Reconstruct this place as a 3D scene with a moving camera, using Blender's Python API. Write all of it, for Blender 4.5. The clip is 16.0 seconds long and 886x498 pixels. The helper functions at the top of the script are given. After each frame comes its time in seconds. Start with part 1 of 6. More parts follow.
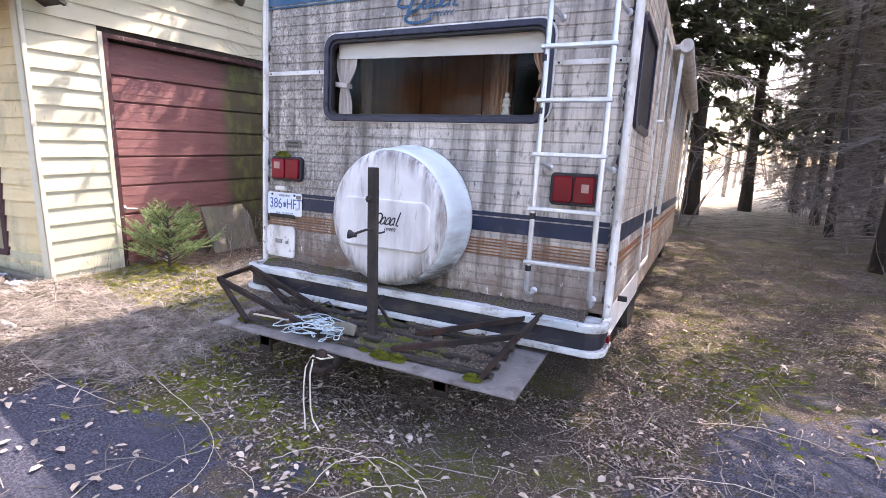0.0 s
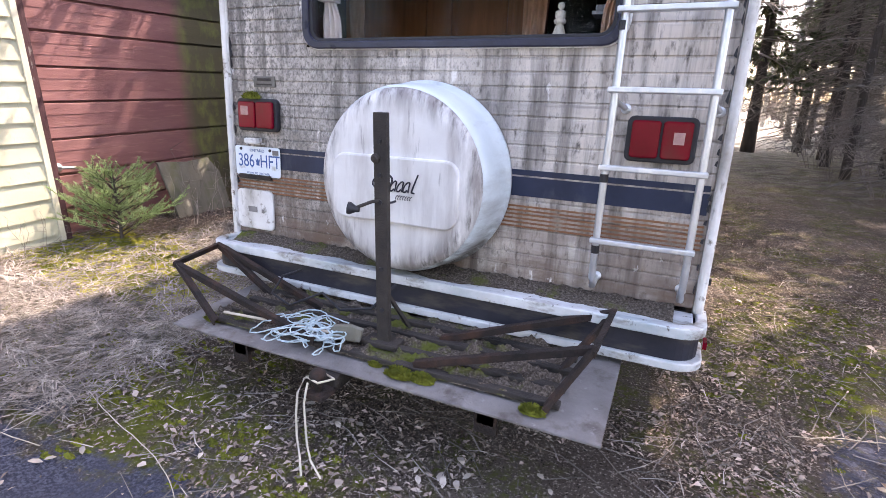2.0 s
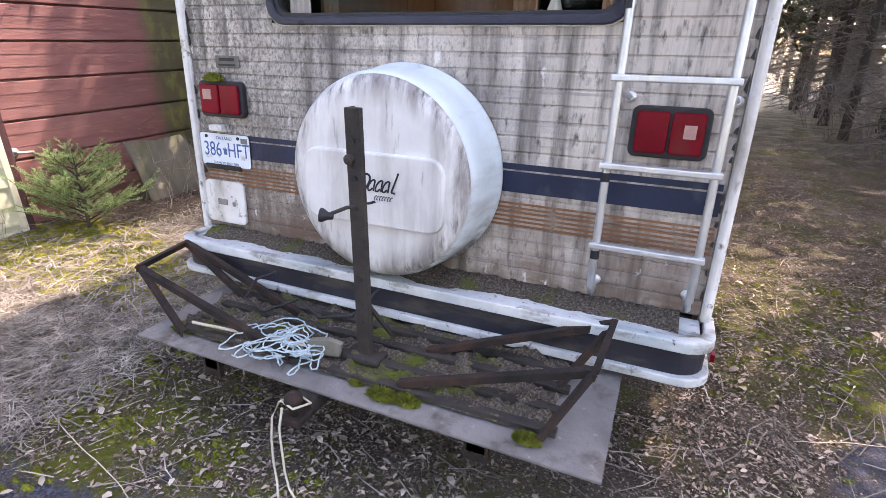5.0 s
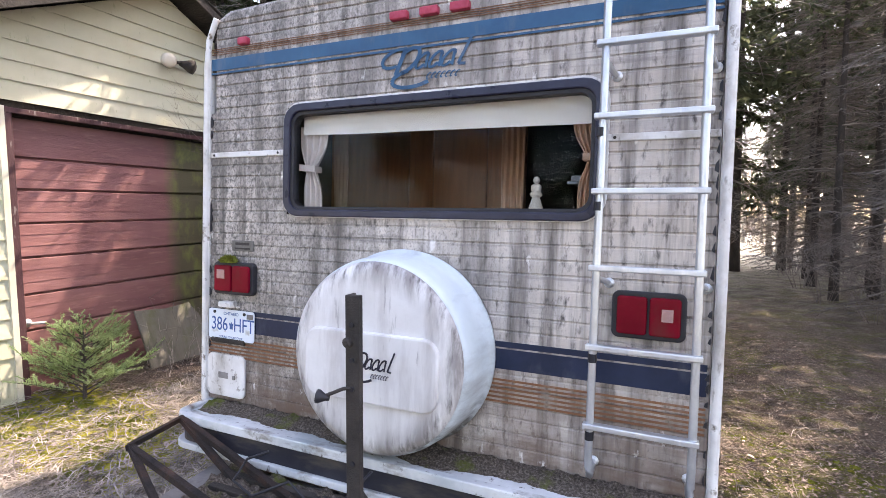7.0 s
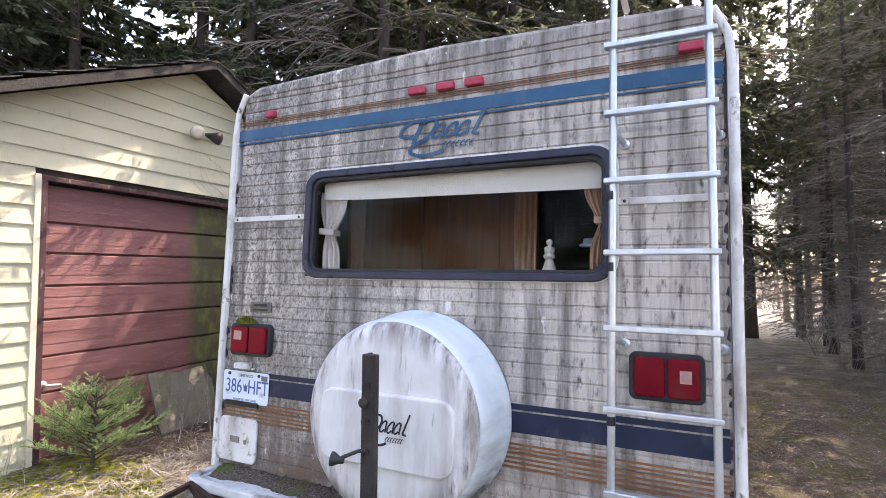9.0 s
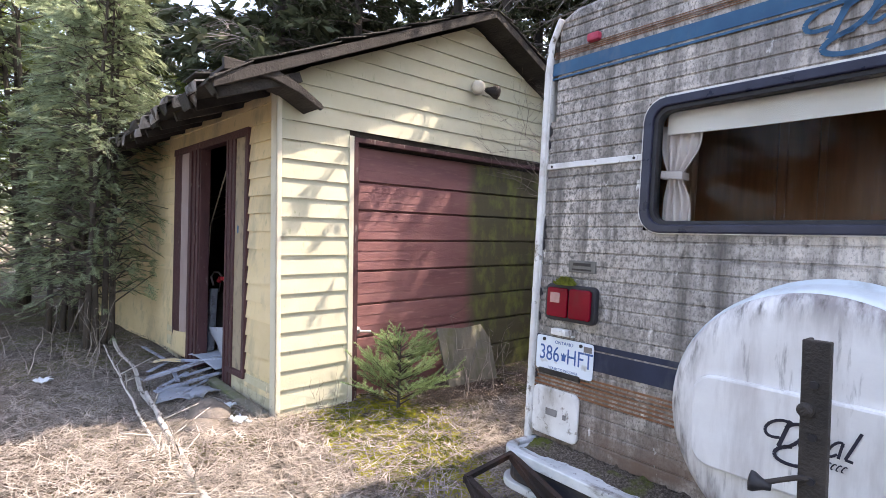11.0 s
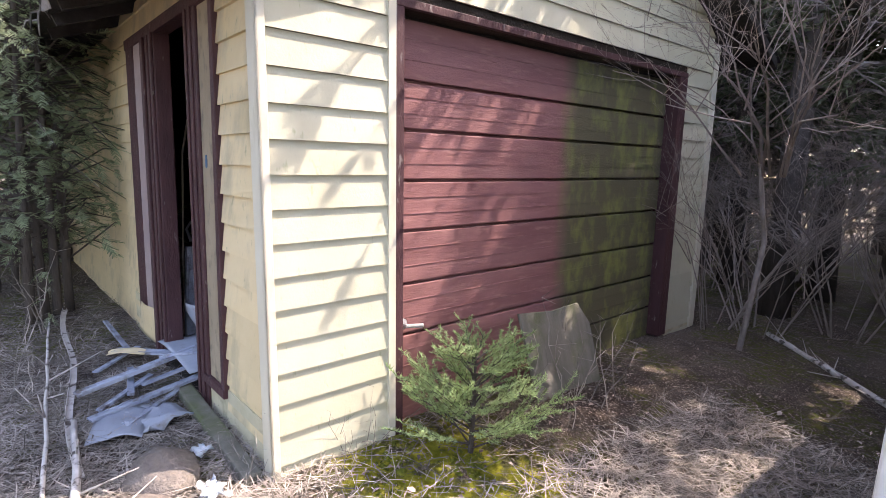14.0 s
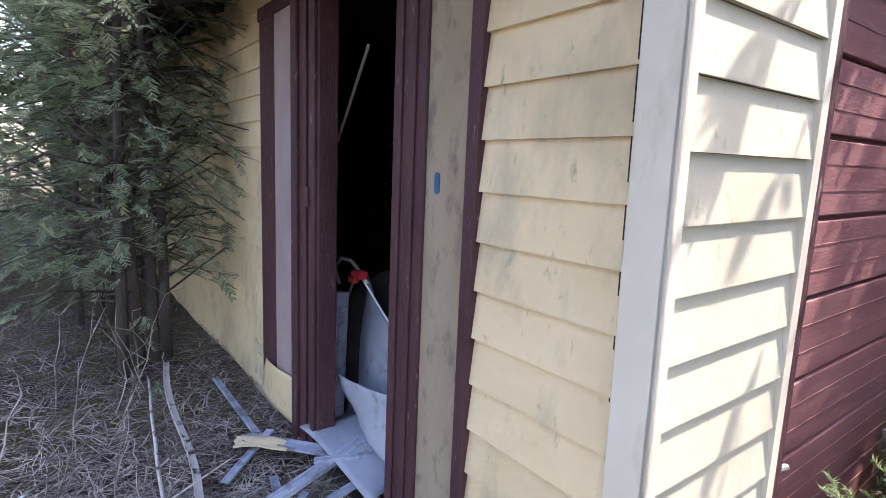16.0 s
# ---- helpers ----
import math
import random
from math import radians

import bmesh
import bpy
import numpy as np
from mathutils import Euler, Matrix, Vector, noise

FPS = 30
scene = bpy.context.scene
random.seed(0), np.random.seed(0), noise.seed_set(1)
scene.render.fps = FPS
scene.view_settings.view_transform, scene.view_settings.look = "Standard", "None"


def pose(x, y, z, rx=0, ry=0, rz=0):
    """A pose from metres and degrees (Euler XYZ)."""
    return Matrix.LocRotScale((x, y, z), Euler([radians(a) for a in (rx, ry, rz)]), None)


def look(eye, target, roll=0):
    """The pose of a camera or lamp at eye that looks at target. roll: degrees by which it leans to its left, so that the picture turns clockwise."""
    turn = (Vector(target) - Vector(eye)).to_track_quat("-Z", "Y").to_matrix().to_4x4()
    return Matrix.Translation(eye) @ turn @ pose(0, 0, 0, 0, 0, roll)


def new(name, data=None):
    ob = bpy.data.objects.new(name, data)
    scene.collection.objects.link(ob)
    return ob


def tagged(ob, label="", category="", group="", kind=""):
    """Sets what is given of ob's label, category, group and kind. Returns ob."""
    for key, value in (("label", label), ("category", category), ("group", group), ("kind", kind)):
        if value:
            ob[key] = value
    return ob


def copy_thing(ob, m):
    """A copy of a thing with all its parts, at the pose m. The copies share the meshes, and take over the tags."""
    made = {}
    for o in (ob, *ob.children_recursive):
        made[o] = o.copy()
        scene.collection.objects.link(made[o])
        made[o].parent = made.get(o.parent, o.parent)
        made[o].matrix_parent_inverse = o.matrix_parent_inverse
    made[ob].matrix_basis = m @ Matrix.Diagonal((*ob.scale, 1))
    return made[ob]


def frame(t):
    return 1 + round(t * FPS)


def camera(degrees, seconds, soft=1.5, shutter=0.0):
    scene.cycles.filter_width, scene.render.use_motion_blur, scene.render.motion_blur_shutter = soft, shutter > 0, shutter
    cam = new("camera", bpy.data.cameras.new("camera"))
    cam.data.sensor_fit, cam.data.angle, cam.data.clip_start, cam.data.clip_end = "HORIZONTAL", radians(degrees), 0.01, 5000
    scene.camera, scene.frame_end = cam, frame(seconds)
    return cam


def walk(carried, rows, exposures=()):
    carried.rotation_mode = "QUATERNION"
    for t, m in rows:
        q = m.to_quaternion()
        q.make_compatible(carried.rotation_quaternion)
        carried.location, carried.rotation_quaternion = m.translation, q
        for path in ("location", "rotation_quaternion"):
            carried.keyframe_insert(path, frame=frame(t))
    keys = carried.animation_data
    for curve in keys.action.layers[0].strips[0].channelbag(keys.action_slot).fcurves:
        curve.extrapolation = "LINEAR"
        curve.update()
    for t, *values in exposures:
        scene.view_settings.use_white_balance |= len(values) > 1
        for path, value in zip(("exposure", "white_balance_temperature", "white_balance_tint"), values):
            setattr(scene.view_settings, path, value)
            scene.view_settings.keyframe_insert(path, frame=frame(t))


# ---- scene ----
cam = camera(81.7, 16.0, 0.5)
PATH = [
    (0, (0.041, 0.027, 1.38), (-0.837, 1.785, 1.014), 1.9),
    (0.5, (-0.083, 0.181, 1.373), (-0.939, 1.942, 0.964), 1.6),
    (1, (-0.21, 0.344, 1.392), (-1.052, 2.102, 0.947), 1.4),
    (1.5, (-0.336, 0.468, 1.374), (-1.17, 2.216, 0.879), 1.4),
    (2, (-0.472, 0.598, 1.362), (-1.265, 2.342, 0.787), 1.2),
    (2.5, (-0.53, 0.749, 1.341), (-1.281, 2.474, 0.662), 1.0),
    (3, (-0.557, 0.849, 1.312), (-1.284, 2.544, 0.539), 1.1),
    (3.2, (-0.566, 0.868, 1.309), (-1.289, 2.552, 0.51), 1.1),
    (5.3, (-0.53, 0.816, 1.498), (-1.288, 2.538, 0.82), 0.3),
    (5.5, (-0.519, 0.816, 1.515), (-1.292, 2.554, 0.898), 0.2),
    (6, (-0.514, 0.798, 1.538), (-1.299, 2.579, 1.079), 0.2),
    (6.5, (-0.5, 0.776, 1.56), (-1.298, 2.587, 1.267), 0.3),
    (7, (-0.488, 0.761, 1.571), (-1.295, 2.586, 1.437), 0.3),
    (7.5, (-0.486, 0.735, 1.584), (-1.291, 2.566, 1.553), 0.3),
    (8, (-0.473, 0.716, 1.588), (-1.284, 2.543, 1.658), 0.5),
    (8.2, (-0.468, 0.714, 1.585), (-1.282, 2.537, 1.695), 0.5),
    (10.3, (-0.783, 0.723, 1.508), (-2.009, 2.302, 1.55), 0.7),
    (10.5, (-0.889, 0.731, 1.51), (-2.25, 2.197, 1.524), 0.9),
    (11, (-1.104, 0.796, 1.5), (-2.644, 2.072, 1.474), 1.6),
    (11.5, (-1.335, 0.941, 1.489), (-2.905, 2.176, 1.404), 1.7),
    (12, (-1.583, 1.094, 1.499), (-3.169, 2.306, 1.368), 1.7),
    (12.5, (-1.875, 1.183, 1.518), (-3.458, 2.39, 1.33), 1.8),
    (13, (-2.115, 1.335, 1.527), (-3.685, 2.552, 1.295), 1.7),
    (13.5, (-2.288, 1.484, 1.55), (-3.854, 2.7, 1.284), 1.6),
    (14, (-2.509, 1.486, 1.55), (-4.075, 2.692, 1.245), 1.8),
    (14.5, (-2.822, 1.42, 1.594), (-4.408, 2.599, 1.287), 1.8),
    (15, (-3.127, 1.392, 1.572), (-4.746, 2.523, 1.259), 1.9),
    (15.5, (-3.499, 1.387, 1.61), (-5.146, 2.479, 1.302), 2.3),
    (16, (-3.872, 1.315, 1.594), (-5.531, 2.389, 1.287), 2.4),
]
walk(cam, [(t, look(eye, target, roll)) for t, eye, target, roll in PATH], [(0.0, 3.1, 7500, 25), (2.5, 3.1, 8000, 23), (5.5, 3.1, 8200, 22), (8.5, 3.05, 8000, 20), (11.0, 2.85, 7800, 19), (14.0, 2.95, 7500, 23), (16.0, 2.9, 6900, 26)])

# ---- light ----
SUN_DIR = Vector((0.25, 0.58, 0.86)).normalized()
world = bpy.data.worlds.new("world")
scene.world = world
world.use_nodes = True
wn = world.node_tree.nodes
sky = wn.new("ShaderNodeTexSky")
sky.sky_type, sky.sun_disc = "NISHITA", False
sky.sun_elevation = math.asin(SUN_DIR.z)
sky.sun_rotation = math.atan2(SUN_DIR.x, SUN_DIR.y)
sky.dust_density, sky.ozone_density = 2.0, 1.0
world.node_tree.links.new(sky.outputs["Color"], wn["Background"].inputs["Color"])
wn["Background"].inputs["Strength"].default_value = 0.15
sun = new("sun", bpy.data.lights.new("sun", "SUN"))
sun.data.energy, sun.data.angle, sun.data.color = 1.6, radians(0.3), (1.0, 0.96, 0.90)
sun.matrix_world = look(SUN_DIR * 30, (0, 0, 0))


# ---- materials ----
def rgba(c):
    return (*c, 1.0)


def mat(name, cols, scale=6.0, detail=6.0, rough=0.75, metal=0.0, bump=0.25, bscale=60.0, stretch=(1, 1, 1), layers=(), rnd=0.0, spec=0.3, island=0.0, rvar=0.1):
    """Noise between the colours cols; layers: (colour, scale, lo, hi, stretch, zone) stains on top, a zone being (axis, a, b)."""
    m = bpy.data.materials.new(name)
    m.use_nodes = True
    nt = m.node_tree
    nd, ln = nt.nodes, nt.links.new
    b = nd["Principled BSDF"]
    tc = nd.new("ShaderNodeTexCoord")

    def noise_of(s, st, d=6.0):
        mp = nd.new("ShaderNodeMapping")
        mp.inputs["Scale"].default_value = st
        n = nd.new("ShaderNodeTexNoise")
        n.inputs["Scale"].default_value, n.inputs["Detail"].default_value, n.inputs["Roughness"].default_value = s, d, 0.62
        ln(tc.outputs["Object"], mp.inputs["Vector"])
        ln(mp.outputs["Vector"], n.inputs["Vector"])
        return n

    n0 = noise_of(scale, stretch, detail)
    ramp = nd.new("ShaderNodeValToRGB")
    el = ramp.color_ramp.elements
    for i, c in enumerate(cols):
        e = el[i] if i < 2 else el.new(0.5)
        e.color = rgba(c)
    for i in range(len(cols)):
        el[i].position = 0.32 + 0.36 * i / max(1, len(cols) - 1)
    for i, c in enumerate(cols):
        el[i].color = rgba(c)
    ln(n0.outputs["Fac"], ramp.inputs["Fac"])
    col = ramp.outputs["Color"]
    for lay in layers:
        c, s, lo, hi, st = lay[:5]
        n = noise_of(s, st, 8.0)
        mr = nd.new("ShaderNodeMapRange")
        mr.inputs["From Min"].default_value, mr.inputs["From Max"].default_value = lo, hi
        ln(n.outputs["Fac"], mr.inputs["Value"])
        fac = mr.outputs["Result"]
        if len(lay) > 5:
            ax, a, bb = lay[5]
            sx = nd.new("ShaderNodeSeparateXYZ")
            ln(tc.outputs["Object"], sx.inputs["Vector"])
            place = None
            if ax == "ring":
                sx2 = nd.new("ShaderNodeCombineXYZ")
                ln(sx.outputs["X"], sx2.inputs["X"])
                ln(sx.outputs["Z"], sx2.inputs["Z"])
                dist = nd.new("ShaderNodeVectorMath")
                dist.operation = "DISTANCE"
                ln(sx2.outputs["Vector"], dist.inputs[0])
                dist.inputs[1].default_value = lay[6]
                place = dist.outputs["Value"]
            else:
                place = sx.outputs[ax.upper()]
            ad = nd.new("ShaderNodeMath")
            ad.operation = "MULTIPLY_ADD"
            ln(n.outputs["Fac"], ad.inputs[0])
            ad.inputs[1].default_value = abs(bb - a) * 0.8
            ln(place, ad.inputs[2])
            zr = nd.new("ShaderNodeMapRange")
            zr.inputs["From Min"].default_value, zr.inputs["From Max"].default_value = a + abs(bb - a) * 0.4, bb + abs(bb - a) * 0.4
            ln(ad.outputs[0], zr.inputs["Value"])
            mu = nd.new("ShaderNodeMath")
            mu.operation = "MULTIPLY"
            ln(fac, mu.inputs[0])
            ln(zr.outputs["Result"], mu.inputs[1])
            fac = mu.outputs[0]
        mx = nd.new("ShaderNodeMix")
        mx.data_type = "RGBA"
        ln(fac, mx.inputs["Factor"])
        ln(col, mx.inputs["A"])
        mx.inputs["B"].default_value = rgba(c)
        col = mx.outputs["Result"]
    for amount, src, out in ((rnd, "ShaderNodeObjectInfo", "Random"), (island, "ShaderNodeNewGeometry", "Random Per Island")):
        if amount:
            oi = nd.new(src)
            mr = nd.new("ShaderNodeMapRange")
            mr.inputs["To Min"].default_value, mr.inputs["To Max"].default_value = 1 - amount, 1 + amount
            ln(oi.outputs[out], mr.inputs["Value"])
            hs = nd.new("ShaderNodeHueSaturation")
            ln(mr.outputs["Result"], hs.inputs["Value"])
            ln(col, hs.inputs["Color"])
            col = hs.outputs["Color"]
    ln(col, b.inputs["Base Color"])
    nb = noise_of(bscale, stretch, 4.0)
    bp = nd.new("ShaderNodeBump")
    bp.inputs["Strength"].default_value, bp.inputs["Distance"].default_value = bump, 0.02
    ln(nb.outputs["Fac"], bp.inputs["Height"])
    ln(bp.outputs["Normal"], b.inputs["Normal"])
    rr = nd.new("ShaderNodeMapRange")
    rr.inputs["To Min"].default_value, rr.inputs["To Max"].default_value = max(0.02, rough - rvar), min(1, rough + rvar)
    ln(n0.outputs["Fac"], rr.inputs["Value"])
    ln(rr.outputs["Result"], b.inputs["Roughness"])
    b.inputs["Metallic"].default_value = metal
    b.inputs["Specular IOR Level"].default_value = spec
    return m


def leaf_mat(name, cols, scale=3.0, through_light=0.5, island=0.3):
    m = mat(name, cols, scale=scale, rough=0.6, bump=0.0, island=island)
    nt = m.node_tree
    b = nt.nodes["Principled BSDF"]
    tr = nt.nodes.new("ShaderNodeBsdfTranslucent")
    mx = nt.nodes.new("ShaderNodeMixShader")
    src = b.inputs["Base Color"].links[0].from_socket
    nt.links.new(src, tr.inputs["Color"])
    mx.inputs[0].default_value = through_light
    nt.links.new(b.outputs[0], mx.inputs[1])
    nt.links.new(tr.outputs[0], mx.inputs[2])
    nt.links.new(mx.outputs[0], nt.nodes["Material Output"].inputs["Surface"])
    return m


MILDEW = (0.085, 0.08, 0.075)
m_skin = mat("weathered_white_skin", [(0.53, 0.465, 0.415), (0.67, 0.61, 0.56)], 3, rough=0.45, bump=0.12, bscale=90, rvar=0.15, layers=[
    ((0.27, 0.242, 0.225), 2.2, 0.42, 0.64, (1, 1, 0.45)),
    ((0.085, 0.073, 0.066), 6, 0.45, 0.68, (2.4, 1, 0.16)),
    ((0.19, 0.17, 0.165), 5, 0.56, 0.74, (0.3, 1, 5.0)),
    ((0.075, 0.065, 0.06), 38, 0.53, 0.70, (1, 1, 0.35)),
    ((0.17, 0.155, 0.14), 6, 0.48, 0.74, (1, 1, 0.7), ("x", 0.5, -0.9)),
    (MILDEW, 48, 0.48, 0.64, (1, 1, 0.8), ("x", 0.35, -0.95)),
    (MILDEW, 120, 0.51, 0.66, (1, 1, 0.6), ("x", 1.0, -0.6)),
    ((0.14, 0.09, 0.068), 4, 0.36, 0.60, (0.6, 1, 1.6), ("z", 1.08, 0.66)),
    ((0.70, 0.67, 0.64), 11, 0.63, 0.70, (1.5, 1, 0.8))])
m_trim = mat("white_trim", [(0.60, 0.58, 0.56), (0.74, 0.73, 0.72)], 8, rough=0.4, bump=0.08, layers=[((0.34, 0.31, 0.28), 5, 0.50, 0.70, (1, 1, 0.6)), ((0.16, 0.13, 0.10), 22, 0.60, 0.70, (1, 1, 1)), ((0.2, 0.18, 0.16), 30, 0.60, 0.72, (1, 1, 0.3))])
m_bumper = mat("flaking_white_bumper", [(0.44, 0.45, 0.46), (0.64, 0.65, 0.65)], 6, rough=0.5, bump=0.12, layers=[
    ((0.30, 0.36, 0.38), 3, 0.48, 0.66, (0.6, 1, 1)), ((0.16, 0.13, 0.105), 9, 0.54, 0.68, (0.5, 1, 1.4)), ((0.07, 0.055, 0.045), 34, 0.60, 0.70, (1, 1, 0.6))])
m_cover = mat("white_vinyl_cover", [(0.62, 0.605, 0.60), (0.73, 0.72, 0.715)], 4, rough=0.42, bump=0.06, bscale=30, layers=[
    ((0.38, 0.35, 0.345), 5, 0.50, 0.78, (1.6, 1, 0.25)), ((0.12, 0.11, 0.11), 16, 0.62, 0.76, (1.6, 1, 0.22)),
    ((0.26, 0.235, 0.23), 9, 0.36, 0.62, (1.8, 1, 0.35), ("ring", 0.27, 0.36), (-.030, 0, 1.006)),
    ((0.10, 0.088, 0.085), 22, 0.50, 0.66, (1.6, 1, 0.3), ("ring", 0.30, 0.37), (-.030, 0, 1.006)),
    ((0.22, 0.20, 0.17), 9, 0.45, 0.70, (1, 1, 0.5), ("z", 0.80, 0.56))])
# White vinyl with the sky's blue reflection painted in; grimy streaks darken downwards.
m_skirt = mat("sky_tinted_vinyl_skirt", [(0.50, 0.57, 0.61), (0.62, 0.68, 0.71)], 4, rough=0.38, bump=0.06, bscale=30, layers=[
    ((0.34, 0.36, 0.38), 7, 0.5, 0.74, (1, 0.25, 1)), ((0.14, 0.135, 0.13), 10, 0.46, 0.62, (1, 0.2, 1), ("z", 1.08, 0.78)), ((0.10, 0.09, 0.08), 16, 0.40, 0.58, (1, 0.3, 1), ("z", 0.92, 0.64))])
m_navy = mat("navy_stripe", [(0.008, 0.015, 0.038), (0.016, 0.027, 0.062)], 6, rough=0.4, bump=0.05, layers=[((0.06, 0.07, 0.09), 8, 0.54, 0.76, (1, 1, 0.5))])
m_blue = mat("blue_stripe", [(0.012, 0.070, 0.15), (0.022, 0.105, 0.20)], 6, rough=0.45, bump=0.05, layers=[((0.10, 0.13, 0.18), 10, 0.54, 0.78, (1, 1, 0.4))])
m_brown = mat("rust_brown_stripe", [(0.17, 0.065, 0.03), (0.26, 0.115, 0.055)], 8, rough=0.6, bump=0.1, layers=[((0.3, 0.24, 0.2), 14, 0.52, 0.74, (1, 1, 1))])
m_black = mat("black_rubber", [(0.014, 0.014, 0.018), (0.03, 0.03, 0.036)], 12, rough=0.5, bump=0.1)
m_frame = mat("dark_window_frame", [(0.012, 0.013, 0.03), (0.028, 0.03, 0.055)], 10, rough=0.3, bump=0.05)
m_alu = mat("dull_aluminium", [(0.50, 0.52, 0.55), (0.66, 0.68, 0.70)], 10, rough=0.38, metal=0.75, bump=0.06, layers=[((0.75, 0.75, 0.74), 20, 0.55, 0.7, (1, 1, 0.3))])
m_red = mat("red_lens", [(0.14, 0.002, 0.010), (0.21, 0.004, 0.016)], 6, rough=0.18, bump=0.04, spec=0.15, layers=[((0.12, 0.02, 0.02), 10, 0.55, 0.75, (1, 1, 0.5))])
m_clear = mat("clear_lens", [(0.40, 0.22, 0.20), (0.50, 0.30, 0.27)], 30, rough=0.25, bump=0.3, bscale=200)
m_pink = mat("faded_red_lens", [(0.36, 0.03, 0.06), (0.45, 0.06, 0.10)], 30, rough=0.5, bump=0.05)
m_plate = mat("plate_white", [(0.62, 0.68, 0.74), (0.70, 0.76, 0.82)], 6, rough=0.35, bump=0.03, layers=[((0.35, 0.33, 0.3), 16, 0.6, 0.75, (1, 1, 1))])
m_ink = mat("plate_blue_ink", [(0.03, 0.09, 0.26), (0.05, 0.12, 0.32)], 20, rough=0.4, bump=0.0)
m_logo = mat("dark_blue_decal", [(0.025, 0.04, 0.10), (0.045, 0.07, 0.16)], 10, rough=0.45, bump=0.0)
m_logo_black = mat("black_decal", [(0.015, 0.015, 0.025), (0.03, 0.03, 0.05)], 10, rough=0.45, bump=0.0)
m_rust = mat("rusty_iron", [(0.013, 0.011, 0.011), (0.028, 0.020, 0.018), (0.065, 0.033, 0.023)], 9, rough=0.85, bump=0.5, bscale=120)
m_iron = mat("dark_iron", [(0.02, 0.018, 0.017), (0.055, 0.045, 0.04)], 9, rough=0.7, bump=0.4, bscale=120)
m_steel = mat("weathered_steel_plate", [(0.15, 0.138, 0.135), (0.25, 0.235, 0.23)], 5, rough=0.6, bump=0.3, metal=0.25, layers=[((0.07, 0.05, 0.04), 6, 0.52, 0.7, (1, 1, 1)), ((0.30, 0.29, 0.29), 22, 0.62, 0.72, (1, 1, 1))])
m_wood_in = mat("dark_cabinet_wood", [(0.22, 0.085, 0.028), (0.34, 0.14, 0.055)], 5, rough=0.35, bump=0.08, stretch=(6, 6, 0.6), rnd=0.15)
# Near-black for unlit insides: the gloom is part of the colour.
m_dark_in = mat("gloom_black_interior", [(0.012, 0.010, 0.010), (0.03, 0.025, 0.022)], 5, rough=0.9)
m_curtain = mat("beige_curtain", [(0.48, 0.29, 0.19), (0.58, 0.38, 0.27)], 14, rough=0.9, bump=0.2)
m_curtain_w = mat("sun_bleached_curtain", [(0.60, 0.52, 0.48), (0.72, 0.66, 0.62)], 14, rough=0.9, bump=0.2)
m_blind = mat("cream_blind", [(0.74, 0.70, 0.63), (0.82, 0.79, 0.73)], 5, rough=0.85, bump=0.1)
# Cream siding for the side wall, warm bounce light put into its yellow.
m_siding = mat("bounce_warm_siding", [(0.62, 0.50, 0.29), (0.70, 0.58, 0.37)], 3, rough=0.5, bump=0.08, rnd=0.06, layers=[((0.36, 0.32, 0.22), 4, 0.5, 0.72, (1, 1, 0.5)), ((0.26, 0.26, 0.16), 30, 0.62, 0.75, (1, 1, 0.4))])
# The same siding on the front, its colour toned down against the sun.
m_siding_f = mat("sun_toned_siding", [(0.47, 0.455, 0.335), (0.53, 0.52, 0.40)], 3, rough=0.5, bump=0.08, rnd=0.05, layers=[((0.48, 0.48, 0.36), 4, 0.5, 0.72, (1, 1, 0.5)), ((0.32, 0.34, 0.22), 30, 0.62, 0.75, (1, 1, 0.4))])
m_corner = mat("cream_corner_post", [(0.57, 0.54, 0.43), (0.64, 0.61, 0.50)], 3, rough=0.5, bump=0.05, layers=[((0.42, 0.38, 0.27), 7, 0.55, 0.75, (1, 1, 0.3))])
m_gdoor = mat("faded_maroon_paint", [(0.22, 0.098, 0.098), (0.30, 0.145, 0.14)], 4, rough=0.6, bump=0.15, bscale=40, stretch=(0.5, 1, 3), rnd=0.05, layers=[
    ((0.36, 0.19, 0.17), 14, 0.55, 0.72, (0.4, 1, 3)),
    ((0.105, 0.098, 0.060), 2.2, 0.02, 0.16, (1, 1, 1), ("x", 1.78, 1.94)),
    ((0.20, 0.215, 0.07), 7, 0.48, 0.66, (1, 1, 0.6), ("x", 1.8, 2.0))])
m_maroon = mat("peeling_maroon_trim", [(0.050, 0.022, 0.026), (0.085, 0.038, 0.042)], 7, rough=0.6, bump=0.3, stretch=(1, 1, 0.4), layers=[((0.20, 0.17, 0.16), 30, 0.63, 0.70, (1, 1, 0.3))])
m_tan = mat("weathered_tan_panel", [(0.26, 0.21, 0.145), (0.34, 0.28, 0.20)], 5, rough=0.75, bump=0.25, stretch=(1, 1, 0.5), layers=[((0.15, 0.13, 0.10), 16, 0.52, 0.7, (1, 1, 0.6))])
m_pinkish = mat("faded_pinkish_panel", [(0.28, 0.22, 0.215), (0.36, 0.29, 0.28)], 5, rough=0.75, bump=0.25, stretch=(1, 1, 0.5))
m_roof = mat("mossy_asphalt_shingle", [(0.035, 0.034, 0.032), (0.07, 0.068, 0.064)], 8, rough=0.95, bump=0.6, rnd=0.3, layers=[((0.05, 0.065, 0.025), 6, 0.52, 0.7, (1, 1, 1))])
m_shingle_edge = mat("bleached_shingle_edge", [(0.16, 0.155, 0.15), (0.34, 0.33, 0.33)], 9, rough=0.9, bump=0.5, layers=[((0.05, 0.045, 0.04), 8, 0.5, 0.66, (1, 1, 1))])
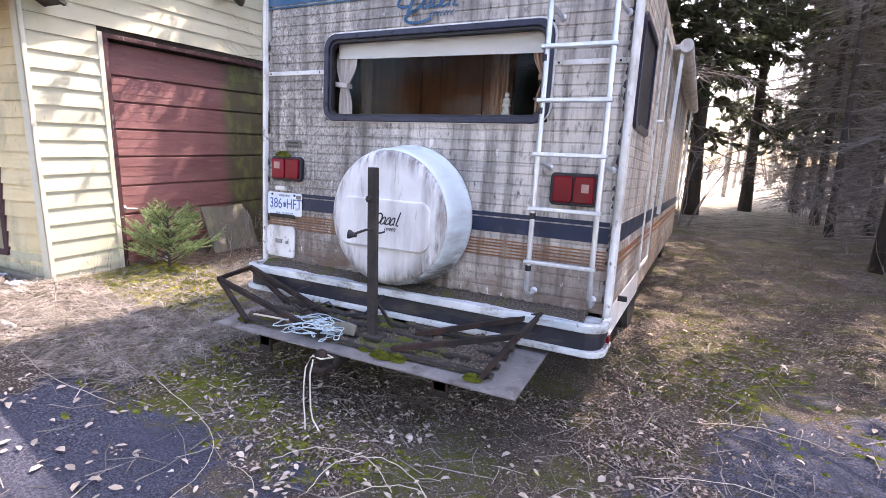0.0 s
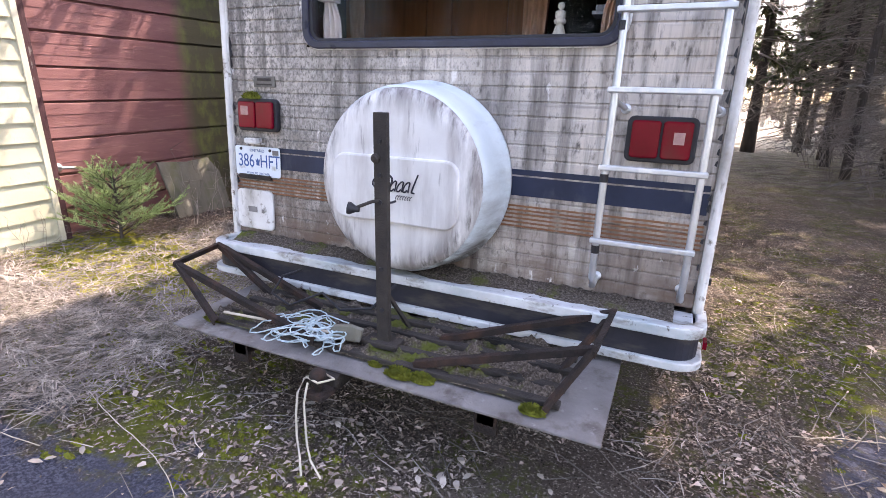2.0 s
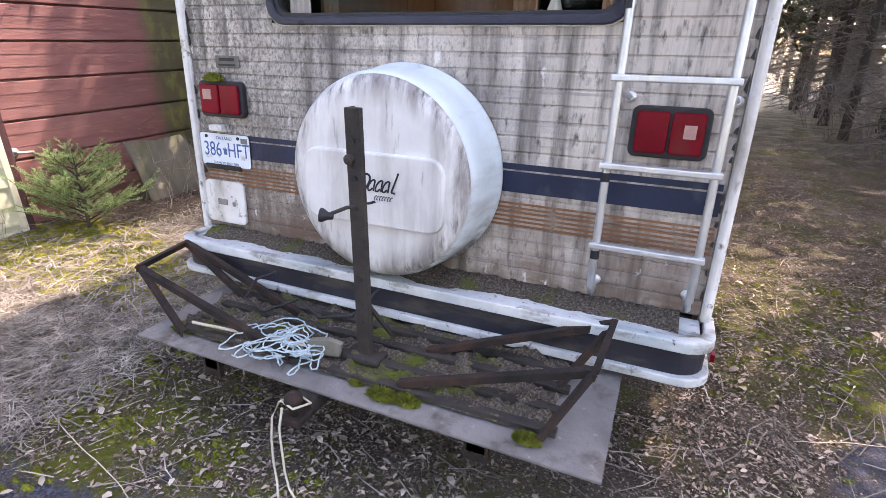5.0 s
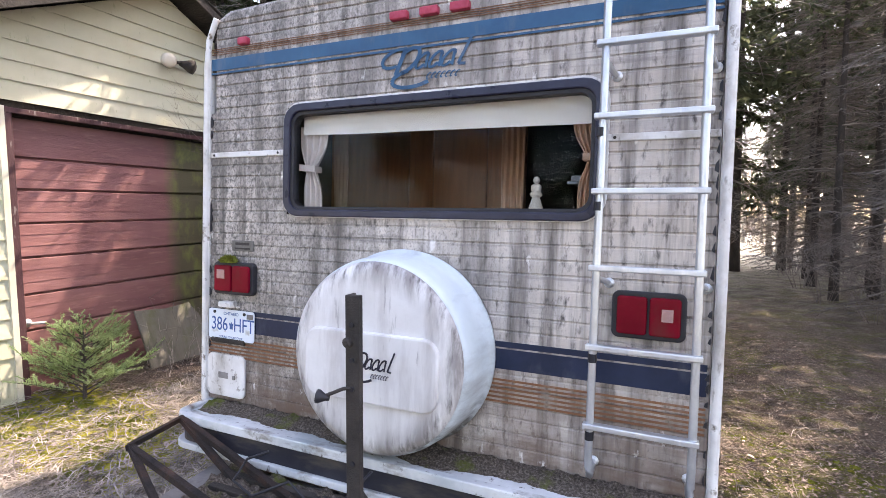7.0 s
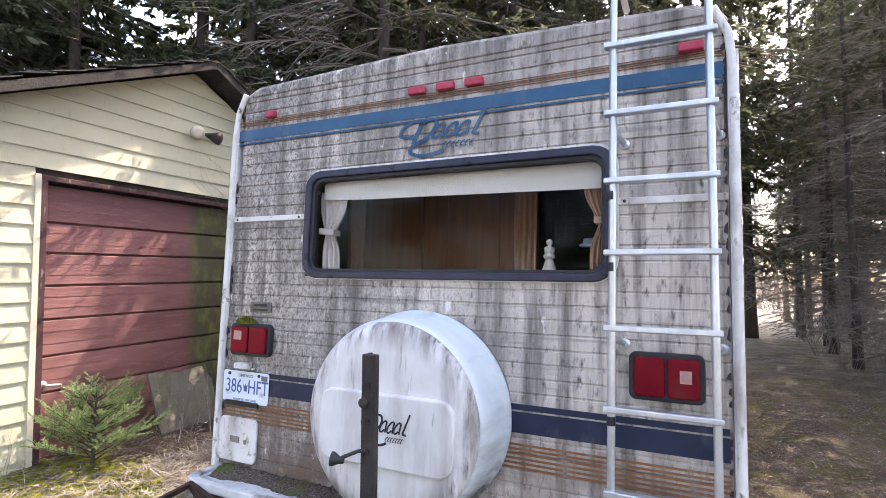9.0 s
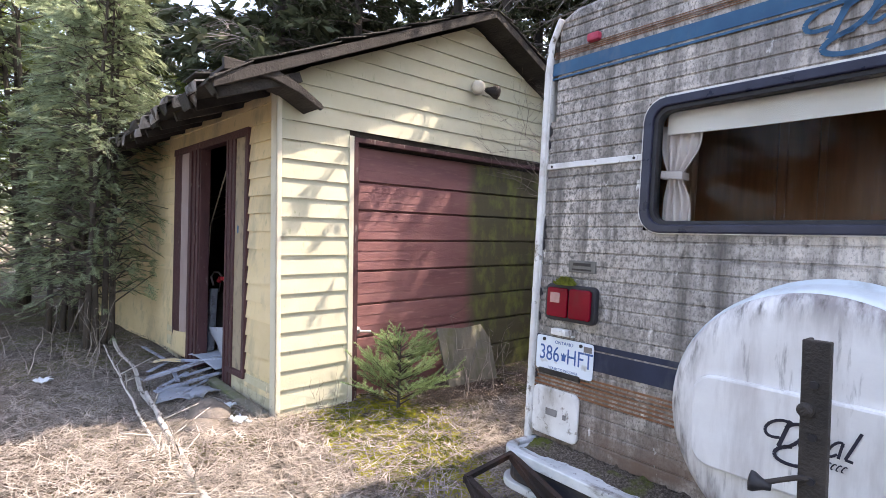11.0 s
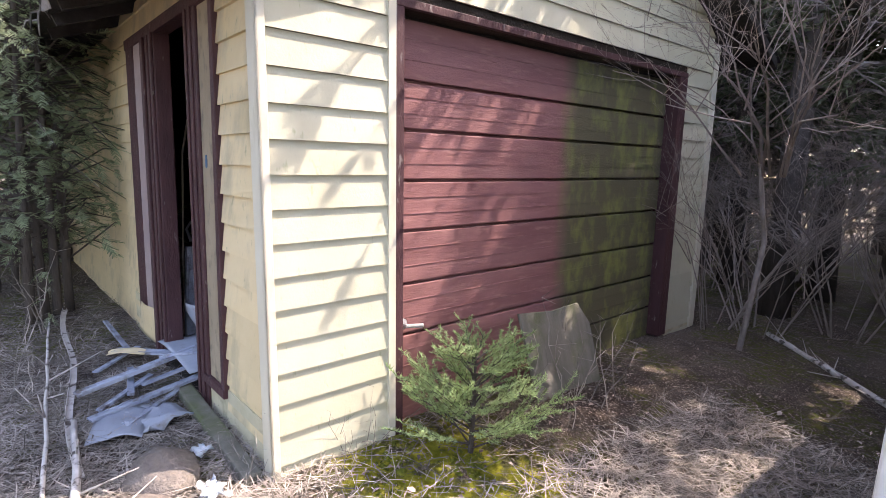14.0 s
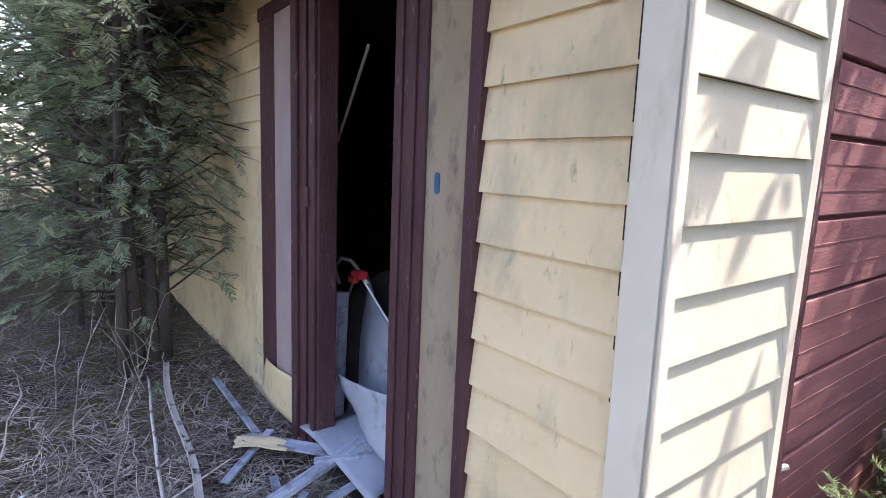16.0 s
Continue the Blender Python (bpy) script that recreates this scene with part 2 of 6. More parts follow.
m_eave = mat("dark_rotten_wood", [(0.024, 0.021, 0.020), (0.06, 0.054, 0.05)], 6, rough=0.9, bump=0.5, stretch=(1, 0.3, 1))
m_found = mat("cream_flashing", [(0.46, 0.42, 0.28), (0.56, 0.52, 0.38)], 5, rough=0.6, bump=0.2, layers=[((0.2, 0.18, 0.12), 8, 0.55, 0.75, (1, 1, 1))])
# Backing and inner walls, with interior gloom put into the dark colour.
m_inside = mat("gloom_dark_boards", [(0.022, 0.017, 0.013), (0.045, 0.035, 0.027)], 6, rough=0.9, bump=0.4)
m_ply = mat("grey_green_plywood", [(0.13, 0.125, 0.10), (0.20, 0.19, 0.16)], 5, rough=0.85, bump=0.35, stretch=(3, 1, 0.5), layers=[((0.10, 0.12, 0.05), 4, 0.5, 0.7, (1, 1, 1))])
m_whitewood = mat("peeling_white_board", [(0.24, 0.28, 0.36), (0.40, 0.44, 0.52)], 8, rough=0.7, bump=0.4, rnd=0.12, layers=[((0.13, 0.11, 0.10), 9, 0.50, 0.66, (1, 1, 1))])
m_sheet = mat("grey_white_sheet", [(0.25, 0.28, 0.33), (0.36, 0.40, 0.46)], 4, rough=0.55, bump=0.1, rnd=0.1, layers=[((0.2, 0.19, 0.17), 9, 0.56, 0.72, (1, 1, 1))])
m_birch = mat("birch_bark", [(0.44, 0.41, 0.38), (0.58, 0.55, 0.52)], 10, rough=0.85, bump=0.5, layers=[((0.10, 0.085, 0.075), 16, 0.53, 0.62, (1, 1, 1))])
m_rock = mat("grey_brown_rock", [(0.11, 0.095, 0.085), (0.20, 0.175, 0.155)], 7, rough=0.9, bump=0.7, bscale=40, layers=[((0.34, 0.32, 0.29), 30, 0.62, 0.72, (1, 1, 1))])
m_bark = mat("dark_spruce_bark", [(0.055, 0.046, 0.042), (0.11, 0.095, 0.085)], 10, rough=0.95, bump=0.8, stretch=(1, 1, 0.3))
m_twig = mat("dead_twig", [(0.16, 0.14, 0.125), (0.27, 0.24, 0.22)], 8, rough=0.9, bump=0.2, island=0.3)
m_graytwig = mat("pale_grey_twig", [(0.18, 0.15, 0.135), (0.34, 0.29, 0.26)], 8, rough=0.9, bump=0.2, island=0.3)
m_needle = leaf_mat("dark_conifer_needles", [(0.07, 0.088, 0.05), (0.14, 0.16, 0.095)])
m_cedar = leaf_mat("cedar_foliage", [(0.19, 0.245, 0.15), (0.35, 0.41, 0.26)], island=0.4)
m_fir = leaf_mat("young_fir_needles", [(0.24, 0.36, 0.15), (0.46, 0.58, 0.30)], island=0.25)
m_bright = leaf_mat("sunlit_leaves", [(0.16, 0.21, 0.045), (0.26, 0.31, 0.09)], island=0.3)
m_moss = mat("yellow_green_moss", [(0.09, 0.11, 0.012), (0.25, 0.26, 0.035)], 20, rough=0.95, bump=0.8, bscale=150)
m_leaf = mat("dead_leaf", [(0.11, 0.078, 0.06), (0.46, 0.37, 0.31)], 8, rough=0.85, bump=0.1, island=0.5)
m_straw = mat("dead_straw", [(0.12, 0.105, 0.092), (0.42, 0.375, 0.33)], 8, rough=0.85, bump=0.0, island=0.65)
m_debris = mat("leaf_mould", [(0.035, 0.026, 0.02), (0.105, 0.082, 0.066), (0.24, 0.20, 0.17)], 110, rough=0.95, bump=0.9, bscale=120, layers=[((0.10, 0.115, 0.02), 7, 0.52, 0.64, (1, 1, 1))])
m_rope = mat("pale_blue_rope", [(0.26, 0.38, 0.42), (0.58, 0.66, 0.68)], 60, rough=0.8, bump=0.4, bscale=300)
m_cord = mat("cream_cord", [(0.50, 0.45, 0.36), (0.60, 0.55, 0.46)], 60, rough=0.85, bump=0.4, bscale=300)
m_stick = mat("pale_dowel", [(0.42, 0.36, 0.28), (0.52, 0.46, 0.37)], 20, rough=0.7, bump=0.1)
m_ornament = mat("bleached_turned_wood", [(0.50, 0.45, 0.37), (0.60, 0.56, 0.48)], 12, rough=0.5, bump=0.1)
m_redplastic = mat("red_plastic", [(0.4, 0.02, 0.03), (0.5, 0.04, 0.05)], 12, rough=0.4, bump=0.05)
m_tyre = mat("tyre_rubber", [(0.016, 0.016, 0.016), (0.035, 0.034, 0.032)], 12, rough=0.85, bump=0.3)

m_badge = mat("worn_badge", [(0.10, 0.095, 0.085), (0.16, 0.15, 0.14)], 30, rough=0.5, bump=0.1)
m_band = mat("grimy_navy_band", [(0.012, 0.013, 0.022), (0.03, 0.03, 0.04)], 6, rough=0.5, bump=0.1, layers=[((0.09, 0.075, 0.06), 5, 0.5, 0.7, (0.5, 1, 2))])
m_pale = mat("pale_dead_leaf", [(0.30, 0.24, 0.19), (0.50, 0.43, 0.37)], 8, rough=0.85, bump=0.1, island=0.3)
m_glass = bpy.data.materials.new("window_glass")
m_glass.use_nodes = True
gb = m_glass.node_tree.nodes["Principled BSDF"]
gb.inputs["Base Color"].default_value, gb.inputs["Roughness"].default_value = (0.85, 0.85, 0.85, 1), 0.03
gb.inputs["Transmission Weight"].default_value, gb.inputs["IOR"].default_value = 1.0, 1.12


def ground_material():
    m = bpy.data.materials.new("driveway_ground")
    m.use_nodes = True
    nt = m.node_tree
    nd, ln = nt.nodes, nt.links.new
    b = nd["Principled BSDF"]
    tc = nd.new("ShaderNodeTexCoord")

    def noise_n(s, d=8.0, rgh=0.62):
        n = nd.new("ShaderNodeTexNoise")
        n.inputs["Scale"].default_value, n.inputs["Detail"].default_value, n.inputs["Roughness"].default_value = s, d, rgh
        ln(tc.outputs["Object"], n.inputs["Vector"])
        return n

    def rng(sock, lo, hi):
        r = nd.new("ShaderNodeMapRange")
        r.inputs["From Min"].default_value, r.inputs["From Max"].default_value = lo, hi
        ln(sock, r.inputs["Value"])
        return r.outputs["Result"]

    def mix(fac, a, c):
        x = nd.new("ShaderNodeMix")
        x.data_type = "RGBA"
        ln(fac, x.inputs["Factor"])
        if isinstance(a, tuple):
            x.inputs["A"].default_value = rgba(a)
        else:
            ln(a, x.inputs["A"])
        if isinstance(c, tuple):
            x.inputs["B"].default_value = rgba(c)
        else:
            ln(c, x.inputs["B"])
        return x.outputs["Result"]

    def maths(op, a, c):
        x = nd.new("ShaderNodeMath")
        x.operation = op
        for k, v in enumerate((a, c)):
            if isinstance(v, float):
                x.inputs[k].default_value = v
            else:
                ln(v, x.inputs[k])
        return x.outputs[0]

    wob = noise_n(2.6, 6.0)
    fine = noise_n(22.0, 8.0)

    def blob(cx, cy, rx, ry, soft=0.12, wobble=1.1):
        mp = nd.new("ShaderNodeMapping")
        mp.inputs["Location"].default_value = (-cx / rx, -cy / ry, 0)
        mp.inputs["Scale"].default_value = (1 / rx, 1 / ry, 0)
        ln(tc.outputs["Object"], mp.inputs["Vector"])
        le = nd.new("ShaderNodeVectorMath")
        le.operation = "LENGTH"
        ln(mp.outputs["Vector"], le.inputs[0])
        d = maths("ADD", le.outputs["Value"], maths("MULTIPLY", maths("SUBTRACT", wob.outputs["Fac"], 0.5), wobble * 2))
        d = maths("ADD", d, maths("MULTIPLY", maths("SUBTRACT", fine.outputs["Fac"], 0.5), 0.7))
        return rng(d, 1.0 + soft, 1.0 - soft)

    soil = mix(rng(noise_n(1.3).outputs["Fac"], 0.35, 0.65), (0.075, 0.056, 0.047), (0.175, 0.138, 0.113))
    soil = mix(rng(noise_n(85.0).outputs["Fac"], 0.54, 0.66), soil, (0.52, 0.44, 0.38))
    soil = mix(rng(noise_n(110.0).outputs["Fac"], 0.45, 0.34), soil, (0.018, 0.013, 0.010))
    moss_f = maths("MULTIPLY", rng(noise_n(1.9).outputs["Fac"], 0.47, 0.57), rng(noise_n(30.0).outputs["Fac"], 0.40, 0.62))
    soil = mix(moss_f, soil, (0.12, 0.13, 0.03))
    moss = mix(rng(noise_n(14.0).outputs["Fac"], 0.35, 0.65), (0.15, 0.17, 0.012), (0.38, 0.36, 0.035))
    soil = mix(maths("MULTIPLY", blob(-3.72, 2.66, 0.85, 0.5), rng(noise_n(7.0).outputs["Fac"], 0.36, 0.50)), soil, moss)
    soil = mix(maths("MULTIPLY", blob(0.35, 3.9, 0.5, 0.9), rng(noise_n(9.0).outputs["Fac"], 0.45, 0.6)), soil, (0.11, 0.12, 0.025))
    soil = mix(maths("MULTIPLY", blob(-2.2, 1.75, 1.2, 0.3), rng(noise_n(7.0).outputs["Fac"], 0.45, 0.6)), soil, (0.15, 0.16, 0.03))
    speck = mix(rng(noise_n(95.0, 5.0).outputs["Fac"], 0.42, 0.62), (0.05, 0.053, 0.076), (0.19, 0.195, 0.26))
    asphalt = mix(rng(noise_n(3.0).outputs["Fac"], 0.35, 0.7), speck, (0.10, 0.105, 0.15))
    af = maths("MAXIMUM", blob(-2.05, 0.75, 1.0, 0.85), blob(1.15, 2.1, 1.0, 1.35))
    af = maths("MAXIMUM", af, blob(-0.3, -3.2, 5.0, 2.6))
    col = mix(af, soil, asphalt)
    field = maths("MULTIPLY", blob(1.0, 48.0, 7.0, 30.0, 0.3, 0.6), 1.0)
    col = mix(field, col, (0.50, 0.46, 0.37))
    ln(col, b.inputs["Base Color"])
    b.inputs["Roughness"].default_value, b.inputs["Specular IOR Level"].default_value = 0.92, 0.2
    bp = nd.new("ShaderNodeBump")
    bp.inputs["Strength"].default_value, bp.inputs["Distance"].default_value = 1.0, 0.05
    ln(noise_n(48.0, 10.0, 0.75).outputs["Fac"], bp.inputs["Height"])
    ln(bp.outputs["Normal"], b.inputs["Normal"])
    return m


m_ground = ground_material()


# ---- mesh building ----
class Shape:
    """Vertices and faces gathered for one mesh."""

    def __init__(self):
        self.v, self.f = [], []

    def add(self, verts, faces):
        o = len(self.v)
        self.v += [tuple(p) for p in verts]
        self.f += [tuple(o + i for i in q) for q in faces]
        return self

    def box(self, a, b, m=None):
        (x0, y0, z0), (x1, y1, z1) = a, b
        vs = [Vector(p) for p in ((x0, y0, z0), (x1, y0, z0), (x1, y1, z0), (x0, y1, z0), (x0, y0, z1), (x1, y0, z1), (x1, y1, z1), (x0, y1, z1))]
        if m is not None:
            vs = [m @ p for p in vs]
        return self.add(vs, [(0, 3, 2, 1), (4, 5, 6, 7), (0, 1, 5, 4), (1, 2, 6, 5), (2, 3, 7, 6), (3, 0, 4, 7)])

    def bar(self, p, q, w, h):
        """A squared bar from p to q, w wide and h high."""
        p, q = Vector(p), Vector(q)
        m = Matrix.Translation(p) @ (q - p).to_track_quat("X", "Z").to_matrix().to_4x4()
        return self.box((0, -w / 2, -h / 2), ((q - p).length, w / 2, h / 2), m)

    def tube(self, pts, r, seg=8, cap=True):
        pts = [Vector(p) for p in pts]
        n = len(pts)
        rs = [r] * n if isinstance(r, (int, float)) else list(r)
        rings = []
        for i, p in enumerate(pts):
            d = (pts[min(i + 1, n - 1)] - pts[max(i - 1, 0)]).normalized()
            u = d.cross(Vector((0, 0, 1)) if abs(d.z) < 0.9 else Vector((1, 0, 0))).normalized()
            w = d.cross(u)
            rings += [p + (u * math.cos(2 * math.pi * k / seg) + w * math.sin(2 * math.pi * k / seg)) * rs[i] for k in range(seg)]
        fs = [(i * seg + k, i * seg + (k + 1) % seg, (i + 1) * seg + (k + 1) % seg, (i + 1) * seg + k) for i in range(n - 1) for k in range(seg)]
        if cap:
            fs += [tuple(range(seg))[::-1], tuple((n - 1) * seg + k for k in range(seg))]
        return self.add(rings, fs)

    def prism(self, outline, y0, y1):
        """An outline of (x, z) pushed from y0 to y1."""
        n = len(outline)
        self.add([(x, y0, z) for x, z in outline] + [(x, y1, z) for x, z in outline],
                 [tuple(range(n)), tuple(range(2 * n - 1, n - 1, -1))] + [(i, i + n, (i + 1) % n + n, (i + 1) % n) for i in range(n)])
        return self

    def ring(self, outer, inner, y0, y1):
        """A frame between two outlines with as many points each."""
        n = len(outer)
        vs = [(x, y, z) for o in (outer, inner) for y in (y0, y1) for x, z in o]
        fs = []
        for i in range(n):
            j = (i + 1) % n
            fs += [(i, j, 2 * n + j, 2 * n + i), (n + j, n + i, 3 * n + i, 3 * n + j), (i, n + i, n + j, j), (2 * n + j, 3 * n + j, 3 * n + i, 2 * n + i)]
        return self.add(vs, fs)

    def lathe(self, profile, m, seg=32):
        """(radius, height) rows turned round z, placed by m."""
        vs = [m @ Vector((r * math.cos(2 * math.pi * k / seg), r * math.sin(2 * math.pi * k / seg), h)) for r, h in profile for k in range(seg)]
        fs = [(i * seg + k, i * seg + (k + 1) % seg, (i + 1) * seg + (k + 1) % seg, (i + 1) * seg + k) for i in range(len(profile) - 1) for k in range(seg)]
        return self.add(vs, fs + [tuple(range(seg))[::-1], tuple((len(profile) - 1) * seg + k for k in range(seg))])

    def mesh(self, name, smooth=False):
        me = bpy.data.meshes.new(name)
        me.from_pydata(self.v, [], self.f)
        if smooth:
            me.polygons.foreach_set("use_smooth", [True] * len(me.polygons))
        me.update()
        return me


def rounded(x0, z0, x1, z1, r, n=5):
    out = []
    for cx, cz, a in ((x1 - r, z1 - r, 0), (x0 + r, z1 - r, 90), (x0 + r, z0 + r, 180), (x1 - r, z0 + r, 270)):
        out += [(cx + r * math.cos(radians(a + 90 * k / n)), cz + r * math.sin(radians(a + 90 * k / n))) for k in range(n + 1)]
    return out


def part(name, shape, material, parent=None, label="", smooth=False, bevel=0.0, at=None):
    ob = new(name, shape.mesh(name, smooth) if isinstance(shape, Shape) else shape)
    if material and not ob.data.materials:
        ob.data.materials.append(material)
    if parent:
        ob.parent = parent
    if at is not None:
        ob.matrix_local = at
    if bevel:
        mod = ob.modifiers.new("bevel", "BEVEL")
        mod.width, mod.segments, mod.limit_method = bevel, 2, "ANGLE"
    if label:
        ob["label"] = label
    return ob


def thing(name, m, label, category, group="", kind=""):
    ob = new(name)
    ob.matrix_world = m
    ob.empty_display_size = 0.2
    return tagged(ob, label, category, group, kind)


def solid(name, shape, material, label, category, group="", kind="", smooth=False, bevel=0.0, at=None):
    return tagged(part(name, shape, material, None, "", smooth, bevel, at), label, category, group, kind)


def text_mesh(body, size, depth=0.0005, shear=0.0):
    cu = bpy.data.curves.new("text", "FONT")
    cu.body, cu.size, cu.extrude, cu.align_x, cu.align_y, cu.shear = body, size, depth, "CENTER", "CENTER", shear
    ob = bpy.data.objects.new("text", cu)
    me = bpy.data.meshes.new_from_object(ob)
    bpy.data.objects.remove(ob)
    return me


def smooth_step(x, a, b):
    t = min(1.0, max(0.0, (x - a) / (b - a)))
    return t * t * (3 - 2 * t)


def ground_z(x, y):
    z = 0.31 * smooth_step(-x, 1.7, 4.2) + 0.05 * smooth_step(-x, 4.5, 8)
    z += 0.03 * noise.noise(Vector((x * 0.7, y * 0.7, 0))) + 0.012 * noise.noise(Vector((x * 3, y * 3, 4)))
    return z


def grounded(x, y, rz=0.0, s=1.0, dz=0.0):
    return pose(x, y, ground_z(x, y) + dz, 0, 0, rz) @ Matrix.Scale(s, 4)


RV = pose(-1.5, 2.655, 0, -2.0, 0.5, 0)
GF = pose(-4.41, 2.145, 0, 0, -1.0, 92.2)
GS = pose(-4.41, 2.145, 0, 0, 0, 95)

# ---- ground ----
def build_ground():
    def axis(lo, hi, fine_lo, fine_hi, step):
        a = list(np.arange(fine_lo, fine_hi, step))
        left = [fine_lo - step * 1.35 ** k for k in range(1, 40)]
        right = [fine_hi + step * 1.35 ** k for k in range(1, 40)]
        return sorted([v for v in left if v > lo] + a + [v for v in right if v < hi]) 
    xs = [-900] + axis(-900, 900, -9, 6, 0.09) + [900]
    ys = [-900] + axis(-900, 900, -1.5, 14, 0.09) + [900]
    s = Shape()
    s.v = [(x, y, ground_z(x, y) if abs(x) < 60 and abs(y) < 60 else 0.1) for y in ys for x in xs]
    n = len(xs)
    s.f = [(j * n + i, j * n + i + 1, (j + 1) * n + i + 1, (j + 1) * n + i) for j in range(len(ys) - 1) for i in range(n - 1)]
    return solid("ground", s, m_ground, "littered soil with moss and worn asphalt patches", "ground", kind="structure", smooth=True)


build_ground()


# ---- motorhome ----
def script_mark(w, h, y):
    """Flowing strokes that stand for a script wordmark of the given size."""
    s = Shape()
    def stroke(pts, r):
        r *= w / .62
        for (x0, z0), (x1, z1) in zip(pts, pts[1:]):
            d = Vector((x1 - x0, z1 - z0)).normalized()
            nx, nz = -d.y * r, d.x * r
            s.prism([(x0 - nx - d.x * r * .3, z0 - nz), (x1 - nx + d.x * r * .3, z1 - nz), (x1 + nx + d.x * r * .3, z1 + nz), (x0 + nx - d.x * r * .3, z0 + nz)], y - 0.0012, y)
    def curve(cx, cz, rx, rz, a0, a1, n=14, lean=0.25):
        out = []
        for k in range(n + 1):
            a = radians(a0 + (a1 - a0) * k / n)
            z = cz + rz * math.sin(a)
            out.append(((cx + rx * math.cos(a) + lean * z) * w, z * h))
        return out
    stroke(curve(-0.36, 0.20, 0.12, 0.22, 60, 300), 0.010)
    stroke(curve(-0.22, 0.12, 0.10, 0.30, -80, 150), 0.011)
    stroke([(-0.20 * w, 0.45 * h), (-0.30 * w, -0.20 * h)], 0.013)
    stroke(curve(-0.05, -0.32, 0.20, 0.22, 120, 330), 0.012)
    for k, cx in enumerate((-0.06, 0.07, 0.19)):
        stroke(curve(cx, 0.08, 0.045, 0.18, 30, 330), 0.008)
        stroke([((cx + 0.05) * w + 0.07 * h, 0.26 * h), ((cx + 0.05) * w, -0.10 * h)], 0.008)
    stroke([(0.42 * w, 0.55 * h), (0.30 * w, -0.08 * h), (0.36 * w, -0.10 * h)], 0.009)
    for k in range(7):
        stroke(curve(0.10 + 0.045 * k, -0.30, 0.014, 0.07, 40, 300, 8), 0.0035)
    return s


def rib_wall(x0, x1, z0, z1, pitch=0.0575, depth=0.005):
    """Ribbed sheet in the plane y = 0 facing -y."""
    rows, z = [], z0
    k = math.ceil((z0 - 0.6) / pitch)
    zs = [0.6 + pitch * i for i in range(k, k + 80) if z0 + 0.012 < 0.6 + pitch * i < z1 - 0.012]
    rows = [(0, z0)]
    for q in zs:
        rows += [(0, q - 0.007), (depth, q - 0.002), (depth, q + 0.002), (0, q + 0.005)]
    rows += [(0, z1)]
    n = 2
    xs = [x0 + (x1 - x0) * i / n for i in range(n + 1)]
    vs = [(x, y, zz) for y, zz in rows for x in xs]
    m = n + 1
    return vs, [(j * m + i, j * m + i + 1, (j + 1) * m + i + 1, (j + 1) * m + i) for j in range(len(rows) - 1) for i in range(n)]


